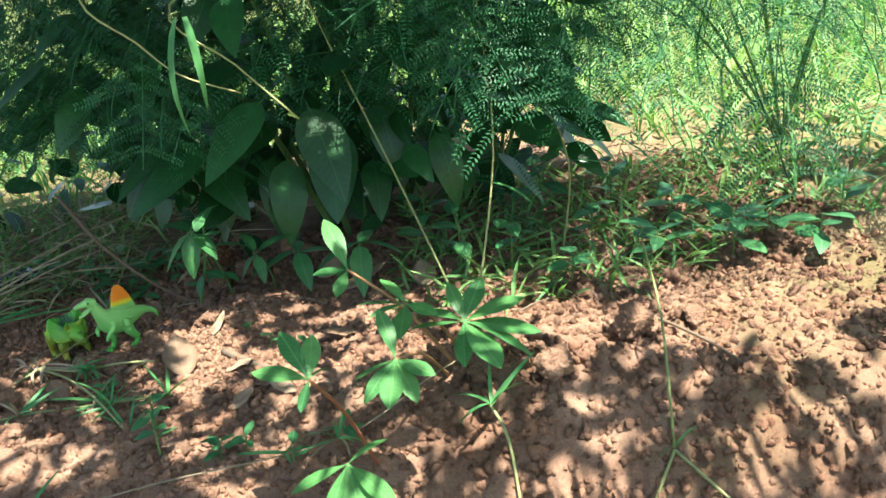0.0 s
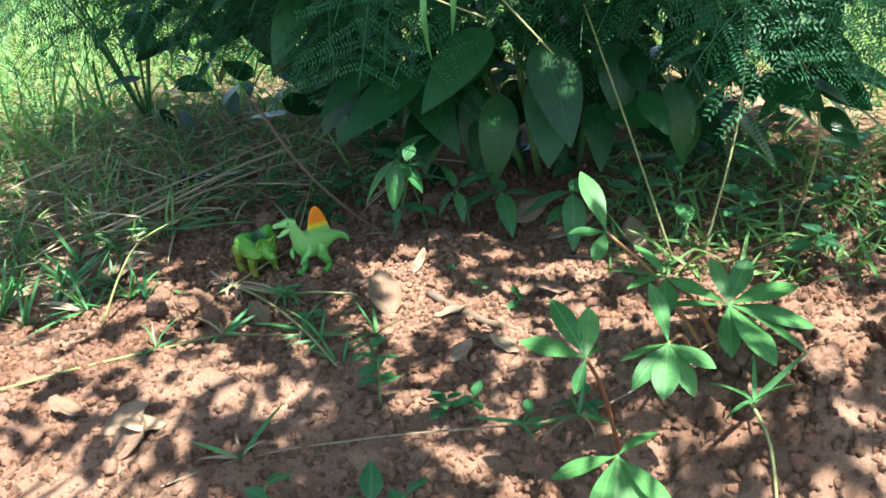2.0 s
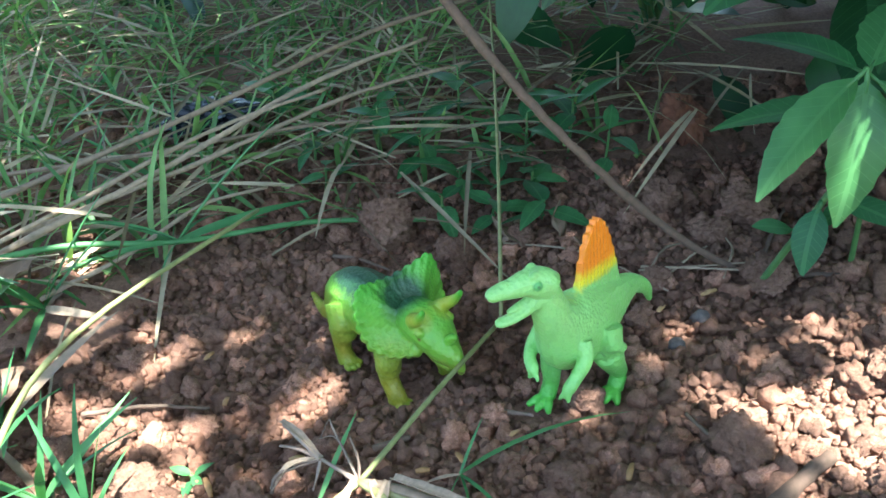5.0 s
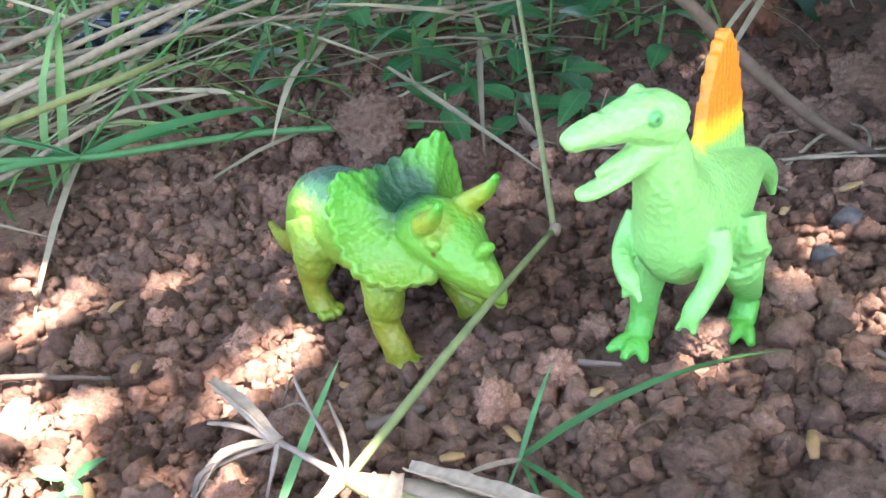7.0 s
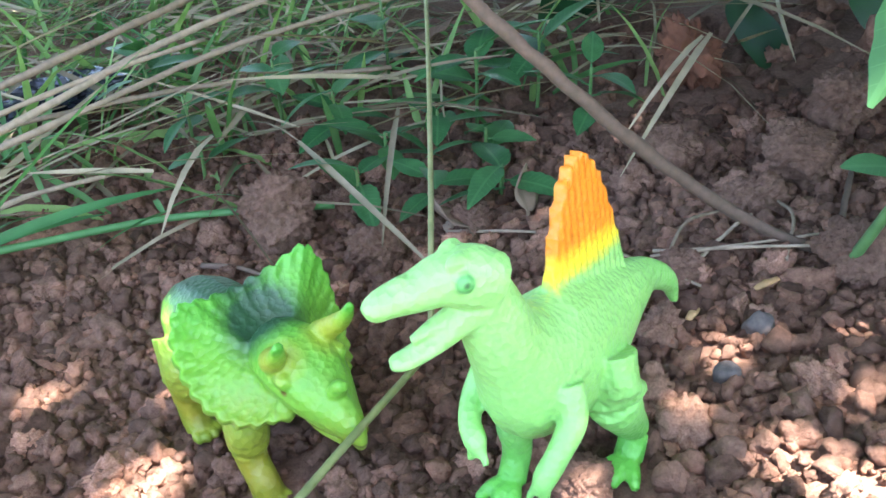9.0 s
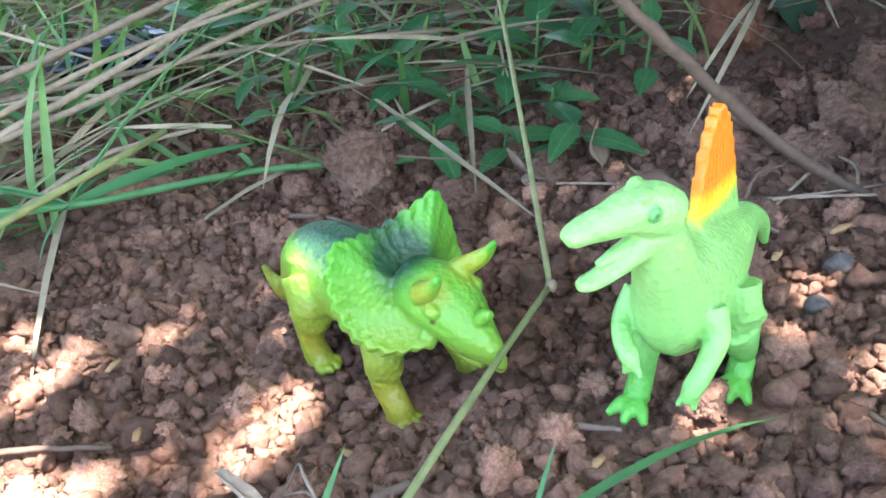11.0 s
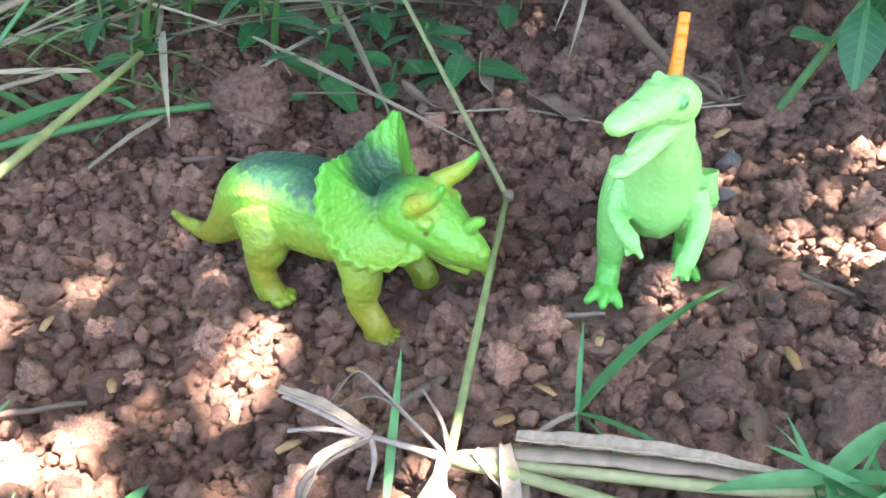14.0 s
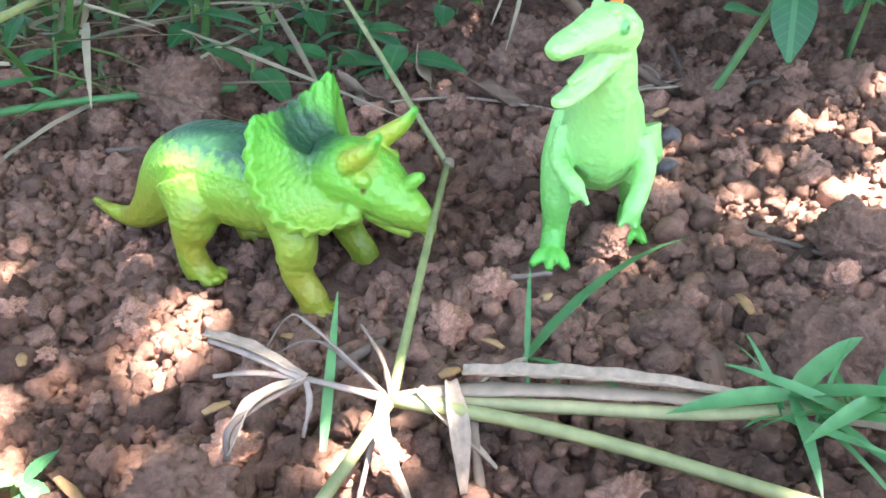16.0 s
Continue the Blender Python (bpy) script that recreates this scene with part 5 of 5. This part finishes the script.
feathery_shrub("feathery_shrub", (-0.45, 0.6, 0.0), (-0.42, 0.46, 0.42), (0.28, 0.2, 0.2), 170, 0.26, "dark feathery shrub over shaded grass")

# tall culms before the shrub
def culm(pts, label, blades=()):
    o = root("grass_culm", pts[0], label, "grass stalk", "tall grass stalks")
    stem_part(o, pts, 0.0013, 0.0008, CULM, "stalk")
    for p, az, el, L in blades:
        linked("blade", BLADES[1], along(Vector(p) - o.location, polar(az, el), scale=L / 0.05), o)


culm([(0.432, -0.016, 0.01), (0.386, 0.031, 0.144), (0.337, 0.077, 0.279), (0.31, 0.1, 0.36)], "tall pale grass stalk leaning over the weeds", [((0.337, 0.077, 0.279), 180, 10, 0.06), ((0.337, 0.077, 0.279), 20, 20, 0.05)])
culm([(0.461, -0.005, 0.012), (0.49, 0.03, 0.12), (0.5, 0.054, 0.186), (0.501, 0.08, 0.257), (0.5, 0.1, 0.36)], "tall green grass stalk standing in soil", [((0.5, 0.054, 0.186), 200, -20, 0.08), ((0.49, 0.03, 0.12), 330, -10, 0.06)])
culm([G(0.56, 0.06), (0.58, 0.07, 0.12), (0.55, 0.09, 0.22), (0.53, 0.1, 0.34)], "tall green grass stalk standing in soil", [((0.58, 0.07, 0.12), 350, 0, 0.07)])
culm([G(0.603, -0.306, 0.01), (0.611, -0.248, 0.069), (0.613, -0.175, 0.11)], "thin grass stalk rising from the bank")
creeper([G(0.603, -0.306, 0.008), G(0.57, -0.345, 0.012), G(0.535, -0.39, 0.01), G(0.5, -0.44)], [(G(0.603, -0.306, 0.01), 3, 0.6, 0)], "grass runner creeping down the washed-out bank")
creeper([G(0.603, -0.306, 0.008), G(0.65, -0.345, 0.012), G(0.70, -0.39, 0.01), G(0.78, -0.42)], [(G(0.66, -0.35, 0.01), 4, 0.4, 1)], "grass runner creeping along the washed-out bank")
creeper([G(0.46, -0.27, 0.02), G(0.475, -0.30, 0.016), G(0.48, -0.35, 0.012), G(0.5, -0.42)], [(G(0.465, -0.285, 0.03), 5, 1.0, 0), (G(0.5, -0.38, 0.012), 2, 0.8, 0)], "green grass runner hanging down the bank")
culm([(0.33, 0.06, 0.42), (0.216, -0.061, 0.361), (0.27, -0.08, 0.30), (0.321, -0.097, 0.245)], "drooping green stalk hanging before the shrub", [((0.227, -0.085, 0.35), 235, -62, 0.11), ((0.235, -0.085, 0.35), 300, -72, 0.09)])
culm([(0.1, 0.1, 0.45), (0.112, -0.009, 0.378), (0.16, -0.02, 0.33), (0.2, -0.034, 0.294), (0.26, -0.05, 0.27)], "drooping green stalk hanging before the shrub")


# ---- unseen shade tree ----
def unseen_shade_tree():
    """An unseen tree added to dapple the ground: its trunk stands behind the camera's way."""
    base = Vector((1.9, -2.4, 0.0))
    o = root("added_shade_tree", base, "unseen spreading tree added so that its leafy crown dapples the ground", "tree")
    limbs = [[base - Vector((0, 0, 0.1)), base + Vector((-0.05, 0.1, 1.3)), base + Vector((-0.25, 0.4, 2.4)), base + Vector((-0.8, 1.2, 3.2))],
             [base + Vector((-0.1, 0.2, 1.9)), base + Vector((-0.7, 1.0, 2.5)), base + Vector((-1.2, 1.6, 1.7)), base + Vector((-1.6, 2.2, 1.15))],
             [base + Vector((-0.1, 0.2, 1.8)), base + Vector((-0.9, 0.7, 2.5)), base + Vector((-1.5, 1.3, 1.7)), base + Vector((-2.1, 1.8, 1.15))]]
    for i, l in enumerate(limbs):
        stem_part(o, l, 0.11 if i == 0 else 0.05, 0.03 if i == 0 else 0.012, BARK, "trunk" if i == 0 else "limb", 6, 10)
    V, F, n = [], [], 0
    shape = [(np.array(v), f) for v, f in (leaf_shape(0.046, 0.020, 0.45, 0.1, 0.1, 4), leaf_shape(0.040, 0.017, 0.5, 0.2, 0.3, 4))]
    # loose leaf clusters placed to shade the toys, with clear sky between them
    twig = np.random.default_rng(209)
    clusters = 0
    while clusters < 700:
        cx, cy = twig.uniform(-0.6, 1.35), twig.uniform(-1.05, 0.5)
        if twig.random() > math.exp(-((cx - 0.24) / (0.46 if cx < 0.24 else 0.45)) ** 2 - ((cy + 0.14) / 0.36) ** 2) + (0.2 if cy < -0.45 and cx > 0.35 else 0.02):
            continue
        # fewer clusters where patches of sun should reach the ground
        if (cx < 0.34 and cy < -0.36 or abs(cx - 0.43) < 0.06 and abs(cy + 0.33) < 0.08) and twig.random() < 0.75:
            continue
        cz = 0.85 + 0.3 * twig.random()
        clusters += 1
        for j in range(8):
            p = (cx + rnd(-0.035, 0.035), cy + rnd(-0.035, 0.035), cz + rnd(-0.03, 0.03))
            v, f = shape[j % 2]
            m = np.array(along(p, polar(j * 47 + rnd(0, 30), rnd(-40, 10)), roll=rnd(-30, 30), scale=rnd(0.8, 1.3)))
            V.append(v @ m[:3, :3].T + m[:3, 3])
            F += [tuple(i + n for i in q) for q in f]
            n += len(v)
    # long feathered leaves added out of view to cast striped shade
    leaflet = np.array(leaf_shape(0.13, 0.010, 0.4, 0.1, 0.1, 5)[0]), leaf_shape(0.13, 0.010, 0.4, 0.1, 0.1, 5)[1]
    for px, py, pz, az in [(0.84, -0.58, 0.60, 172), (0.76, -0.66, 0.66, 160), (0.98, -0.52, 0.64, 190), (0.42, -0.62, 0.70, 165)]:
        for i in range(14):
            for side in (-1, 1):
                q = Vector((px, py, pz)) + polar(az, -4) * (0.021 * i)
                m = np.array(along(q, polar(az + side * (72 + rnd(-4, 4)), rnd(-14, 2)), roll=rnd(-15, 15), scale=1 - 0.03 * i))
                V.append(leaflet[0] @ m[:3, :3].T + m[:3, 3])
                F += [tuple(j + n for j in f) for f in leaflet[1]]
                n += len(leaflet[0])
        v, f = tube([Vector((px, py, pz)) + polar(az, -4) * d for d in (-0.1, 0.1, 0.3)], [0.003, 0.002, 0.001], 5)
        V.append(np.array([tuple(q) for q in v]))
        F += [tuple(j + n for j in q) for q in f]
        n += len(v)
    ob_from("crown", (np.concatenate(V) - np.array(base)).tolist(), F, TREE_LEAF, o)


unseen_shade_tree()
culm([(-0.125, -0.15, 0.012), (-0.112, -0.115, 0.055), (-0.098, -0.08, 0.076), (-0.069, 0.004, 0.074)], "pale dry grass stalk arching over the soil", [((-0.112, -0.115, 0.055), 60, 40, 0.03)])
